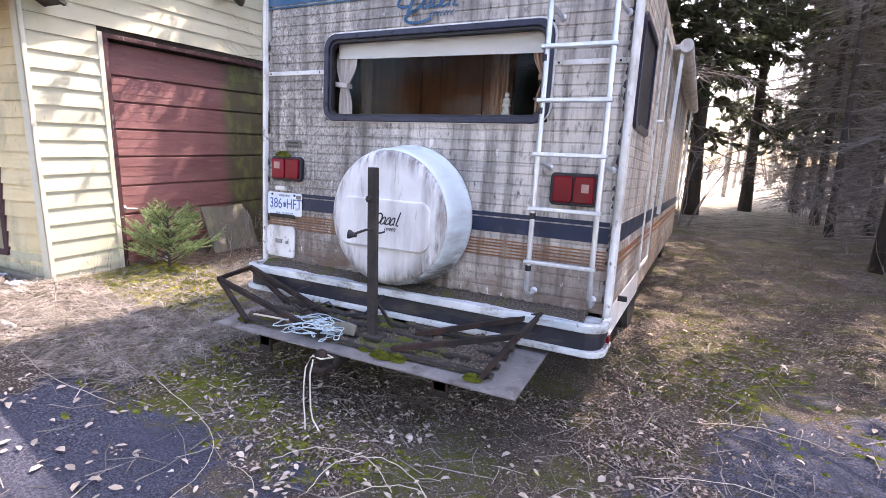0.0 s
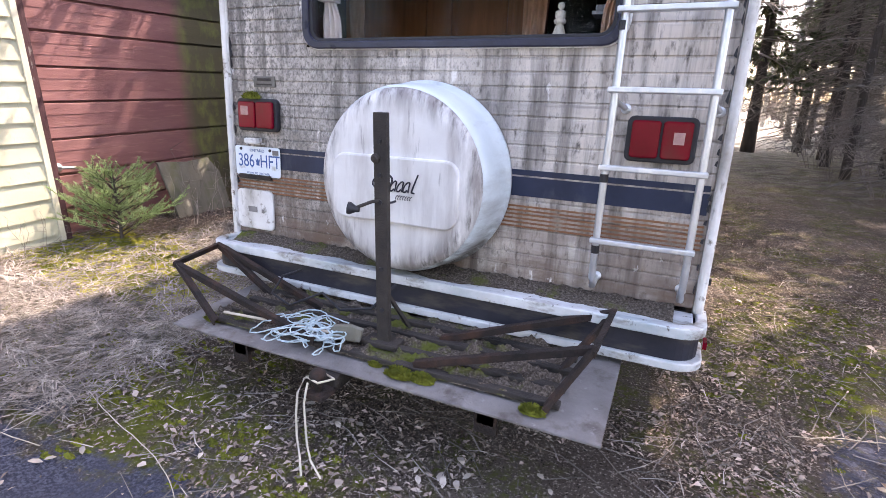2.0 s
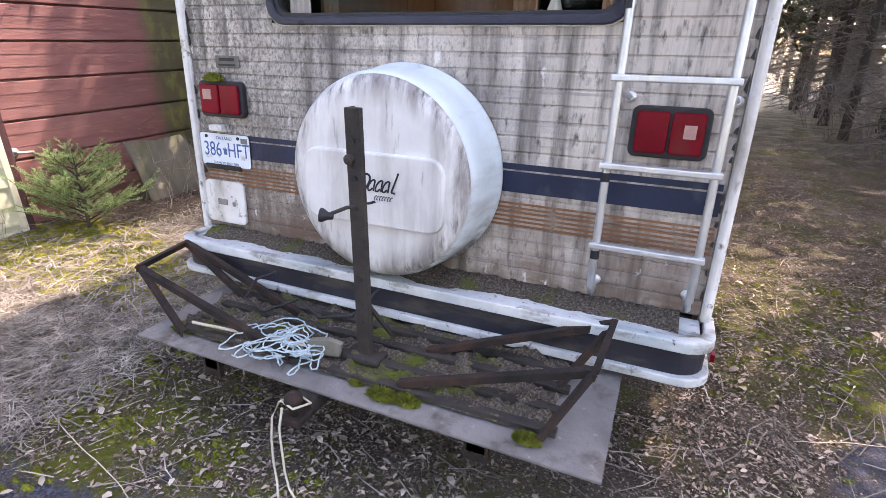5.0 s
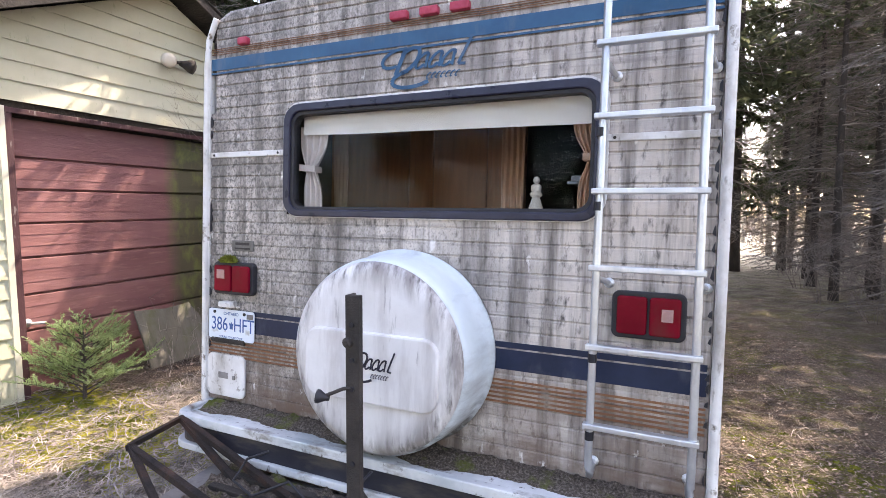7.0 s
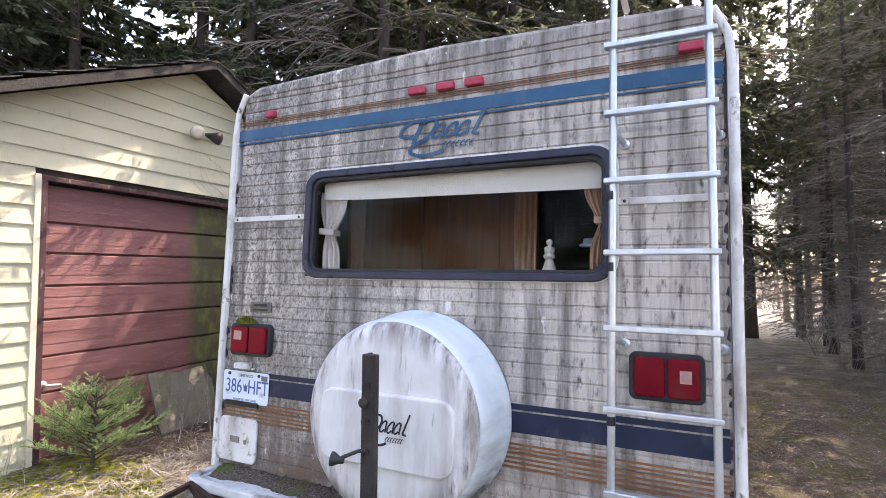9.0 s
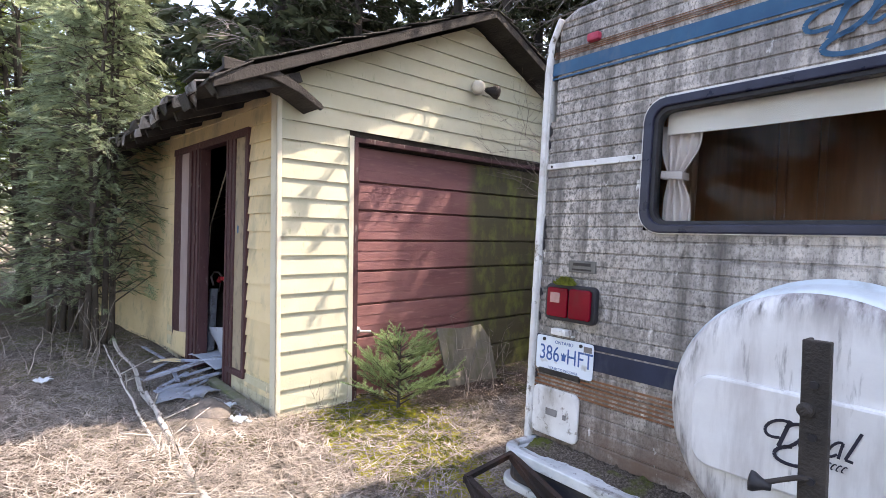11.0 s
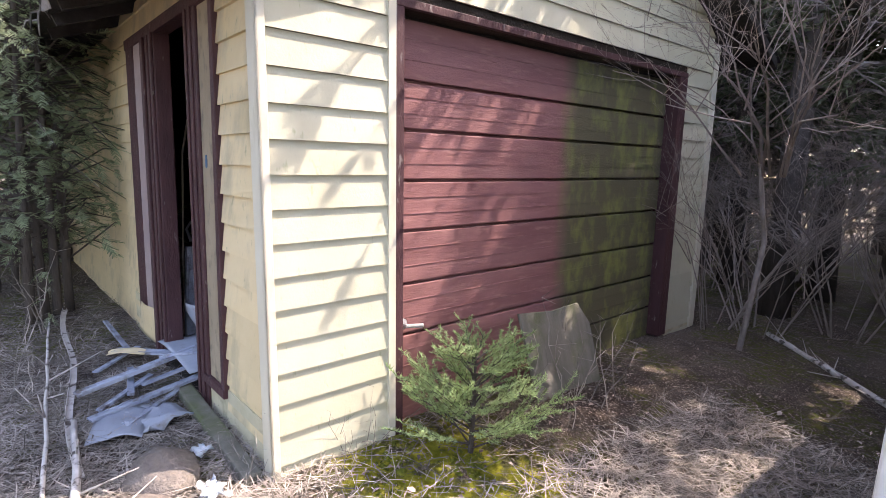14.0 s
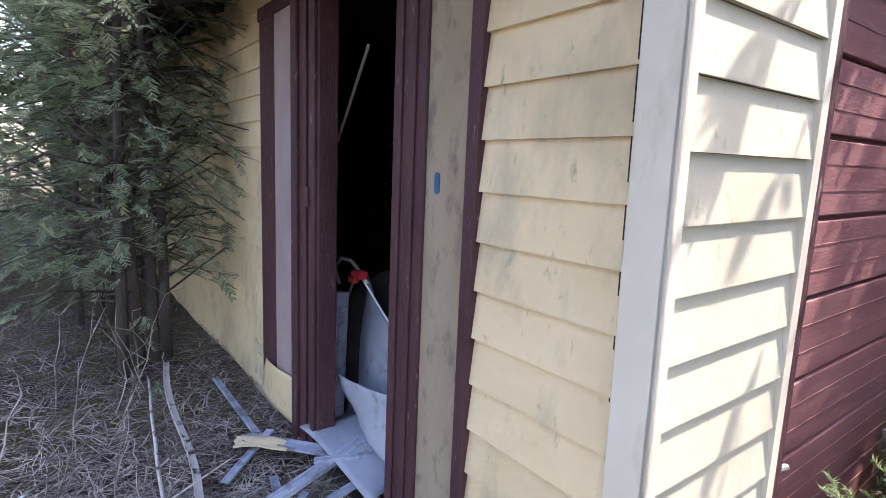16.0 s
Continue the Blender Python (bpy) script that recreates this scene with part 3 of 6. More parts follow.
def build_motorhome():
    rv = thing("motorhome", RV, "abandoned white motorhome with mildewed ribbed skin and blue stripes", "motorhome")
    X0, X1, Z0, Z1 = -1.20, 1.165, 0.60, 2.53
    W0, W1, V0, V1 = -0.685, 0.765, 1.565, 2.07
    L = 6.6
    s = Shape()
    for a in ((X0 + .02, X1 - .02, Z0, V0), (X0 + .02, W0, V0, V1), (W1, X1 - .02, V0, V1), (X0 + .05, X1 - .03, V1, Z1)):
        s.add(*rib_wall(*a))
    part("rear_skin", s, m_skin, rv, "mildewed ribbed white aluminium skin")
    s = Shape()
    for a in ((X0 + .03, X1 - .03, Z0, V0), (X0 + .03, W0 - .004, V0, V1), (W1 + .004, X1 - .03, V0, V1), (X0 + .06, X1 - .06, V1, Z1 - .02)):
        s.box((a[0], 0.006, a[2]), (a[1], 0.045, a[3]))
    part("rear_wall_core", s, m_inside, rv)
    # sides, roof, floor
    for nm, x, sgn in (("side_skin", X1, 1), ("side_skin", X0, -1)):
        s = Shape()
        rows = [(0.46, 0), (0.60, 0)]
        z = 0.66
        while z < 2.44:
            rows += [(z, 0), (z + .006, -.004), (z + .012, 0)]
            z += 0.0575
        rows += [(2.47, 0), (2.53, -.03), (2.565, -.09)]
        ys = [0.03 + (L - .03) * i / 40 for i in range(41)]
        vs = [(x + sgn * d + sgn * 0.002 * noise.noise(Vector((y * 2, zz * 3, 0))), y, zz) for zz, d in rows for y in ys]
        n = 41
        fs = [(j * n + i, j * n + i + 1, (j + 1) * n + i + 1, (j + 1) * n + i) for j in range(len(rows) - 1) for i in range(40)]
        s.add(vs, fs if sgn > 0 else [q[::-1] for q in fs])
        s.box((x - sgn * .03 - .012, 0.05, .47), (x - sgn * .03 + .012, L, 2.5))
        part(nm, s, m_skin, rv, "ribbed white side skin")
    s = Shape()
    prof = [(X0 + .0, 2.50), (X0 + .03, 2.55), (X0 + .12, 2.59), (0, 2.625), (X1 - .12, 2.59), (X1 - .03, 2.55), (X1, 2.50), (X1 - .1, 2.50), (X0 + .1, 2.50)]
    s.prism(prof, 0.012, L)
    part("roof", s, m_skin, rv, "stained white roof", bevel=0.02)
    part("rear_cap", Shape().prism([(X0 + .07, 2.525), (X0 + .14, 2.567), (0, 2.60), (X1 - .14, 2.567), (X1 - .05, 2.525)], -0.006, 0.012), m_skin, rv, bevel=0.006)
    part("floor_pan", Shape().box((X0 + .04, 0.02, .50), (X1 - .04, L, .58)), m_iron, rv)
    part("front_wall", Shape().box((X0 + .03, L, .5), (X1 - .03, L + .05, 2.5)), m_skin, rv)
    # corner mouldings
    for x, sg in ((X0, -1), (X1, 1)):
        s = Shape()
        pts = [(x - sg * 0.0, -0.012, 0.585), (x, -0.014, 1.2), (x, -0.014, 2.30), (x - sg * .012, -0.012, 2.44), (x - sg * .06, -.012, 2.545)]
        s.tube(pts, 0.016, 8)
        s.box((x - .018, -.012, .585), (x + .018, .05, 2.38))
        part("corner_moulding", s, m_trim, rv, "white aluminium corner moulding with cracked sealant", bevel=0.004)
        for k in range(34):
            z = .64 + k * .054 + random.uniform(0, .02)
            if random.random() < (.8 if sg > 0 else .35):
                e = x - sg * .024
                w = random.uniform(.006, .014)
                hgt = random.uniform(.02, .06)
                part("sealant_flake", Shape().prism([(e, z), (e - sg * w, z + hgt * .2), (e - sg * w * random.uniform(.4, 1), z + hgt * .7), (e, z + hgt)], -.008, -.002), m_black, rv)
    # seam strip
    for a, b in ((X0 + .02, W0 - .01), (W1 + .01, X1 - .02)):
        s = Shape().prism([(a, 1.845), (b, 1.845), (b, 1.872), (a, 1.872)], -.009, .002)
        part("seam_strip", s, m_trim, rv, "white seam strip with screws", bevel=0.003)
        for xx in (a + .03, b - .04):
            part("screw", Shape().lathe([(.006, 0), (.006, .003), (.002, .004)], pose(xx, -.009, 1.858, 90), 8), m_iron, rv)
    # stripes
    def stripe(z0, z1, m, a=X0 + .02, b=X1 - .03, lab=""):
        part("stripe", Shape().box((a, -.0045, z0), (b, -.002, z1)), m, rv, lab)
    stripe(2.287, 2.345, m_blue, lab="faded blue stripe")
    stripe(2.268, 2.277, m_blue)
    for k in range(4):
        stripe(2.366 + .009 * k, 2.3685 + .009 * k, m_brown)
    stripe(.965, 1.045, m_navy, lab="navy stripe")
    stripe(1.052, 1.075, m_navy)
    for k in range(6):
        stripe(.925 - .0175 * k - .008, .925 - .0175 * k, m_brown, lab="rust brown pinstripe")
    # rear window
    fr = part("window_frame", Shape().ring(rounded(W0 - .01, V0 - .01, W1 + .01, V1 + .01, .085), rounded(W0 + .028, V0 + .022, W1 - .028, V1 - .026, .06), -.022, .03), m_frame, rv, "dark blue-black rubber window frame", bevel=0.006)
    part("inner_frame", Shape().ring(rounded(W0 + .026, V0 + .02, W1 - .026, V1 - .024, .06), rounded(W0 + .045, V0 + .036, W1 - .043, V1 - .042, .05), -.010, .035), m_black, fr, bevel=0.003)
    part("sealant_bead", Shape().ring(rounded(W0 - .02, V0 - .014, W1 + .02, V1 + .02, .095), rounded(W0 - .008, V0 - .008, W1 + .008, V1 + .008, .085), -.008, .004), m_trim, fr)
    g = part("pane", Shape().prism(rounded(W0 + .04, V0 + .03, W1 - .038, V1 - .036, .05), .010, .014), m_glass, fr, "clear window pane")
    g.visible_shadow = False
    part("roller_blind", Shape().prism([(-.63, 1.947), (-.35, 1.938), (.0, 1.935), (.35, 1.93), (.73, 1.925), (.73, 2.035), (-.63, 2.035)], .05, .056), m_blind, rv, "cream roller blind hanging low")
    # interior; floor, ceiling and plain walls hold the unlit room's gloom in their colour
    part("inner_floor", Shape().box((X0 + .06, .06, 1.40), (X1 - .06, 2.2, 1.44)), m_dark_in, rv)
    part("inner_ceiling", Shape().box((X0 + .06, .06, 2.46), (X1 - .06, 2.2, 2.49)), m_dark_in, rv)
    part("cabinet_wall", Shape().box((-1.12, .95, 1.44), (.22, 1.0, 2.46)), m_wood_in, rv, "dark brown wood cabinet wall")
    for a, b in ((-1.08, -.52), (-.48, -.35), (-.32, .0), (.03, .20)):
        part("cabinet_door", Shape().box((a, .925, 1.46), (b, .948, 2.2)), m_wood_in, rv, "brown wood cabinet door", bevel=0.006)
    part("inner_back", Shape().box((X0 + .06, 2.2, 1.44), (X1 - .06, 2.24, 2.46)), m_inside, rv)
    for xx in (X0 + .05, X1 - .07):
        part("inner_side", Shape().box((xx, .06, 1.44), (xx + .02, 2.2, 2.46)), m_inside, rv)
    def drape(name, x0, x1, tie, y, m, z0=1.585, z1=1.99, lab=""):
        s = Shape()
        nz, nx = 14, 26
        vs = []
        for j in range(nz + 1):
            z = z0 + (z1 - z0) * j / nz
            pinch = 1 - .55 * math.exp(-((z - tie[1]) / .07) ** 2) if tie else 1
            for i in range(nx + 1):
                u = i / nx
                x = x0 + (x1 - x0) * u
                if tie:
                    x = tie[0] + (x - tie[0]) * pinch
                    if z < tie[1]:
                        x = tie[0] + (x - tie[0]) * .75
                vs.append((x, y + .014 * math.sin(u * 24 + .6 * math.sin(z * 9)), z))
        fs = [(j * (nx + 1) + i, j * (nx + 1) + i + 1, (j + 1) * (nx + 1) + i + 1, (j + 1) * (nx + 1) + i) for j in range(nz) for i in range(nx)]
        s.add(vs, fs)
        ob = part(name, s, m, rv, lab, smooth=True)
        md = ob.modifiers.new("thick", "SOLIDIFY")
        md.thickness = .003
        if tie:
            part("tie_band", Shape().prism([(tie[0] - .05, tie[1] - .012), (tie[0] + .05, tie[1] - .022), (tie[0] + .05, tie[1] + .008), (tie[0] - .05, tie[1] + .018)], y - .03, y + .03), m, ob, bevel=.004)
    drape("curtain", -.66, -.50, (-.61, 1.79), .075, m_curtain_w, lab="sun-bleached curtain tied back")
    drape("curtain", .645, .735, (.735, 1.80), .075, m_curtain, lab="bleached curtain drawn aside")
    drape("curtain", -.86, -.76, None, .62, m_curtain, 1.5, 2.1, "brown inner curtain")
    drape("curtain", .19, .31, None, .62, m_curtain, 1.46, 2.25, "brown inner curtain")
    # decals
    part("decal", script_mark(.48, .20, -.004), m_blue, rv, "faded blue script decal", at=pose(.045, -.004, 2.20) @ Matrix.Diagonal((1, 1, .85, 1)))
    # badge
    bd = part("badge", Shape().box((-1.025, -.007, 1.375), (-.885, .0, 1.428)), m_badge, rv, "worn grey dealer badge", bevel=.003)
    part("badge_bars", Shape().box((-1.0, -.0085, 1.405), (-.91, -.0065, 1.418)).box((-1.005, -.0085, 1.384), (-.905, -.0065, 1.392)), m_iron, bd)
    # lamps
    def tail(x0, x1, z0, z1):
        h = part("tail_lamp", Shape().prism(rounded(x0, z0, x1, z1, .025), -.03, .0), m_black, rv, "twin red tail lamp in a black housing", bevel=.006)
        xm = (x0 + x1) / 2
        part("red_lens", Shape().prism(rounded(x0 + .018, z0 + .016, xm - .004, z1 - .016, .012), -.044, -.028), m_red, h, bevel=.006)
        part("red_lens", Shape().prism(rounded(xm + .004, z0 + .016, x1 - .018, z1 - .016, .012), -.044, -.028), m_red, h, bevel=.006)
        return h, xm
    h, xm = tail(-1.125, -.86, 1.155, 1.318)
    part("reflector", Shape().box((-1.085, -.047, 1.235), (-1.035, -.043, 1.28)), m_clear, h, "clear reversing lens")
    h, xm = tail(.82, 1.064, 1.145, 1.312)
    part("reflector", Shape().box((.985, -.047, 1.215), (1.022, -.043, 1.258)), m_clear, h, "clear reversing lens")
    for x, w in ((-.955, .06), (-.085, .085), (.056, .085), (.193, .085), (1.034, .085)):
        part("clearance_lamp", Shape().prism(rounded(x - w / 2, 2.392, x + w / 2, 2.428, .008), -.03, -.001), m_pink, rv, "faded red clearance lamp", bevel=.006)
    # plate
    pl = part("licence_plate", Shape().prism(rounded(-1.174, .918, -.866, 1.074, .015), -.012, -.009), m_plate, rv, "bent white licence plate with blue figures", bevel=.001)
    def letters(body, x, z, size, wscale=1.0):
        ob = part("plate_text", text_mesh(body, size), m_ink, pl)
        ob.matrix_local = pose(x, -.0125, z, 90) @ Matrix.Diagonal((wscale, 1, 1, 1))
    letters("386", -1.098, .995, .098, .78)
    letters("HFT", -.935, .995, .098, .78)
    letters("ONTARIO", -1.02, 1.052, .022)
    letters("YOURS TO DISCOVER", -1.02, .932, .016)
    part("plate_crown", Shape().box((-1.028, -.0132, .975), (-1.008, -.012, .995)).prism([(-1.03, .995), (-1.006, .995), (-1.003, 1.01), (-1.012, 1.0), (-1.018, 1.014), (-1.024, 1.0), (-1.033, 1.01)], -.0132, -.012), m_ink, pl)
    part("plate_bracket", Shape().box((-1.15, -.02, .906), (-.93, -.012, .922)).box((-1.15, -.013, .9), (-.93, -.004, .925)), m_iron, pl)
    part("plate_sticker", Shape().box((-.915, -.0135, 1.035), (-.875, -.012, 1.06)), m_steel, pl)
    for xx in (-1.13, -.93):
        part("screw", Shape().lathe([(.008, 0), (.008, .005)], pose(xx, -.012, 1.058, 90), 10), m_black, pl)
    part("plate_lamp", Shape().box((-1.07, -.05, 1.092), (-.99, .0, 1.118)).box((-1.09, -.02, 1.085), (-.97, 0, 1.094)), m_trim, rv, "small white plate lamp", bevel=.004)
    hp = part("access_hatch", Shape().prism(rounded(-1.178, .625, -.925, .842, .03), -.016, .0), m_trim, rv, "yellowed white access hatch", bevel=.006)
    part("label_plate", Shape().box((-1.095, -.020, .72), (-1.035, -.014, .75)), m_steel, hp)
    part("latch", Shape().box((-1.0, -.022, .72), (-.985, -.014, .74)), m_steel, hp)
    part("moss_tuft", Shape().add(*tuft(.055, 120, 5)), m_moss, rv, "tuft of green moss", at=pose(-1.02, -.03, 1.318))
    # ladder
    lad = part("ladder", Shape().tube([(.772, -.02, .66), (.772, -.09, .655), (.772, -.13, .70), (.772, -.14, .78), (.782, -.14, 2.55), (.79, -.10, 2.70), (.79, .25, 2.74)], .0135, 10)
               .tube([(1.093, -.02, .66), (1.093, -.09, .655), (1.093, -.13, .70), (1.093, -.14, .78), (1.086, -.14, 2.55), (1.083, -.10, 2.70), (1.083, .25, 2.74)], .0135, 10), m_alu, rv, "dull aluminium roof ladder", smooth=True)
    for z in (.850, 1.124, 1.395, 1.655, 1.907, 2.150, 2.40):
        part("rung", Shape().box((.75, -.162, z - .010), (1.112, -.128, z + .010)), m_alu, lad, bevel=.004)
    for z in (1.10, 1.62, 1.87, .83):
        part("sleeve", Shape().tube([(.773, -.14, z - .03), (.773, -.14, z)], .0155, 10), m_black, lad)
    for x in (.775, 1.09):
        for z in (1.36, 2.10, .672):
            part("standoff", Shape().tube([(x + .03, -.004, z - .025), (x + .012, -.07, z - .01), (x, -.14, z)] if z > 1 else [(x, -.02, z), (x, -.01, z)], .011, 8)
                 .lathe([(.019, 0), (.019, .005), (.010, .012)], pose(x + (.03 if z > 1 else 0), -.004, z - (.025 if z > 1 else 0), 90), 12), m_alu, lad, smooth=False)
    # spare wheel cover
    cx, cz, R = -.030, 1.006, .403
    skirt = [(R - .02, -.0), (R + .012, 0.0), (R + .014, .02), (R, .03), (R - .004, .12), (R - .012, .205), (R - .018, .228), (R - .028, .244)]
    face = [(R - .0285, .243), (R - .027, .2465), (R - .040, .258), (R - .058, .2665), (R - .080, .2705), (R - .16, .270), (.05, .268)]
    cov = part("spare_wheel_cover", Shape().lathe(face, pose(cx, -.005, cz, 90), 72), m_cover, rv, "round white vinyl spare wheel cover with grey streaks", smooth=True)
    part("cover_skirt", Shape().lathe(skirt, pose(cx, -.005, cz, 90), 72), m_skirt, cov, "white vinyl skirt with painted-in sky tint and grimy streaks, darker below", smooth=True)
    pan = part("cover_panel", Shape().prism(rounded(-.327, .838, .260, 1.112, .06), -.295, -.262), m_cover, cov, "raised oblong panel", bevel=.008)
    part("decal", script_mark(.27, .13, -.001), m_logo_black, pan, "dark script decal", at=pose(-.015, -.296, .985) @ Matrix.Scale(.9, 4))
    # bumper
    def rail(z0, z1, out, m, nm, lab=""):
        path = []
        xl, xr, yb, rr = -1.19, 1.19, -.215 - out, .10
        path.append((xl - out, .03))
        for k in range(7):
            a = radians(180 + 15 * k)
            path.append((xl - out + rr + rr * math.cos(a), yb + rr + rr * math.sin(a)))
        for k in range(7):
            a = radians(270 + 15 * k)
            path.append((xr + out - rr + rr * math.cos(a), yb + rr + rr * math.sin(a)))
        path.append((xr + out, .03))
        s = Shape()
        n = len(path)
        inner = [(x * .97, y + .04) for x, y in path]
        vs = [(x, y, z0) for x, y in path] + [(x, y, z1) for x, y in path] + [(x, y, z1) for x, y in inner] + [(x, y, z0) for x, y in inner]
        fs = []
        for i in range(n - 1):
            for a in range(4):
                c = (a + 1) % 4
                fs.append((a * n + i, a * n + i + 1, c * n + i + 1, c * n + i))
        fs += [(0, n, 2 * n, 3 * n), (n - 1, 4 * n - 1, 3 * n - 1, 2 * n - 1)]
        s.add(vs, fs)
        return part(nm, s, m, rv, lab, bevel=.006)
    rail(.548, .590, .006, m_bumper, "bumper_upper_lip", "white bumper lip")
    rail(.455, .549, -.012, m_band, "bumper_band", "dark grimy bumper band")
    rail(.425, .457, .008, m_bumper, "bumper_lower_lip", "white lower bumper lip")
    part("bumper_shelf", Shape().box((-1.15, -.19, .555), (1.15, .01, .578)), m_bumper, rv, "flaking white bumper top", bevel=.004)
    s = Shape()
    nx, ny = 240, 26
    vs = []
    for j in range(ny + 1):
        for i in range(nx + 1):
            x, y = -1.12 + 2.2 * i / nx, -.18 + .18 * j / ny
            cover = smooth_step(y + .09 * noise.noise(Vector((x * 3, 0, 3))), -.16, -.04)
            vs.append((x, y, .572 + .03 * cover + .014 * cover * noise.noise(Vector((x * 25, y * 25, 0))) + .010 * cover * noise.noise(Vector((x * 70, y * 70, 0)))))
    s.add(vs, [(j * (nx + 1) + i, j * (nx + 1) + i + 1, (j + 1) * (nx + 1) + i + 1, (j + 1) * (nx + 1) + i) for j in range(ny) for i in range(nx)])
    part("leaf_mould", s, m_debris, rv, "mossy leaf mould on the bumper", smooth=True)
    part("side_marker", Shape().box((1.192, -.12, .49), (1.206, -.06, .515)), m_red, rv)
    # right side fittings
    sw = part("side_window", Shape().add(*turn_side(Shape().ring(rounded(.16, 1.56, .86, 2.14, .07), rounded(.20, 1.60, .82, 2.10, .05), -.015, .01), 1.168)), m_frame, rv, "black-framed side window", bevel=.004)
    gp = part("pane", Shape().add(*turn_side(Shape().prism(rounded(.19, 1.59, .83, 2.11, .05), -.002, .004), 1.168)), m_black, sw, "dark pane")
    part("side_door", Shape().add(*turn_side(Shape().ring(rounded(1.35, .62, 2.02, 2.36, .05), rounded(1.38, .65, 1.99, 2.33, .04), -.01, .012), 1.168)), m_trim, rv, "side door frame", bevel=.003)
    part("door_handle", Shape().tube([(1.17, 1.44, 1.72), (1.215, 1.44, 1.72), (1.215, 1.50, 1.71)], .01, 8), m_alu, rv)
    s = Shape()
    for k in range(24):
        s.box((1.166, 2.5, 1.2 + k * .028), (1.182, 2.9, 1.216 + k * .028))
    part("vent_louvre", s, m_trim, rv, "louvred side vent")
    for z0, z1, m in ((.965, 1.06, m_navy), (.87, .90, m_brown), (.83, .85, m_brown)):
        part("stripe", Shape().box((1.164, .05, z0), (1.1685, L, z1)), m, rv)
    aw = part("awning", Shape().tube([(1.27, 2.2, 2.42), (1.27, 6.3, 2.40)], .055, 12).bar((1.2, 2.25, 2.42), (1.2, 6.25, 2.42), .08, .04), m_trim, rv, "rolled side awning")
    for y in (2.3, 6.2):
        part("awning_arm", Shape().bar((1.20, y, 1.0), (1.24, y, 2.4), .03, .03), m_alu, aw)
    part("roof_vent", Shape().prism([(-.05, 2.60), (.32, 2.60), (.28, 2.70), (.0, 2.72)], .35, .8), m_trim, rv, "low roof vent cover", bevel=.02)
    for x in (X0 + .16, X1 - .16):
        for y in (1.9, 5.6):
            w = part("wheel", Shape().lathe([(.2, -.1), (.33, -.1), (.36, -.06), (.36, .06), (.33, .1), (.2, .1)], pose(x, y, .36, 0, 90), 28), m_tyre, rv, smooth=False)
            part("rim", Shape().lathe([(.06, -.07), (.2, -.09), (.2, .09), (.06, .07)], pose(x, y, .36, 0, 90), 20), m_steel, w)
    part("side_skirt", Shape().box((X1 - .02, .05, .44), (X1 + .004, 1.45, .62)), m_trim, rv, bevel=.006)
    part("side_latch", Shape().bar((1.17, .35, .62), (1.22, .35, .62), .02, .03), m_black, rv)
    return rv


def turn_side(s, x):
    """Takes a shape drawn in (x, z) at y to the right-hand side, facing +x."""
    return [(x - p[1], p[0], p[2]) for p in s.v], [q for q in s.f]


def tuft(r, n, seed):
    rg = random.Random(seed)
    vs, fs = [], []
    for k in range(n):
        a, d = rg.uniform(0, 6.283), r * math.sqrt(rg.random())
        p = Vector((math.cos(a) * d, math.sin(a) * d * .5, (1 - (d / r) ** 2) * r * .45))
        for q in range(2):
            e = Vector((rg.uniform(-1, 1), rg.uniform(-1, 1), rg.uniform(.2, 1.2))).normalized() * r * .35
            w = e.cross(Vector((rg.uniform(-1, 1), rg.uniform(-1, 1), .2))).normalized() * r * .10
            o = len(vs)
            vs += [p - w, p + w, p + e]
            fs.append((o, o + 1, o + 2))
    o = len(vs)
    vs += [Vector((r * math.cos(k * .5236), r * .5 * math.sin(k * .5236), -.002)) for k in range(12)] + [Vector((0, 0, r * .45))]
    fs += [(o + k, o + (k + 1) % 12, o + 12) for k in range(12)]
    return vs, fs


build_motorhome()
solid("turned_ornament", Shape().lathe([(.036, 0), (.037, .012), (.030, .03), (.022, .055), (.018, .066), (.03, .072), (.032, .085), (.022, .095), (.026, .10), (.027, .125), (.016, .132), (.008, .137), (.016, .147), (.018, .157), (.012, .168), (.003, .172)], RV @ pose(.50, .10, 1.60) @ Matrix.Scale(.78, 4), 20), m_ornament, "bleached turned wooden ornament on the window ledge", "ornament", smooth=True)
solid("window_ledge", Shape().box((-.66, .05, 1.58), (.74, .20, 1.60)), m_dark_in, "dark ledge inside the rear window", "ledge", at=RV)
solid("papers", Shape().box((.585, .30, 1.72), (.73, .42, 1.735)).box((.60, .31, 1.735), (.72, .40, 1.76)), m_sheet, "pale papers lying inside the window", "papers", at=RV, bevel=.003)


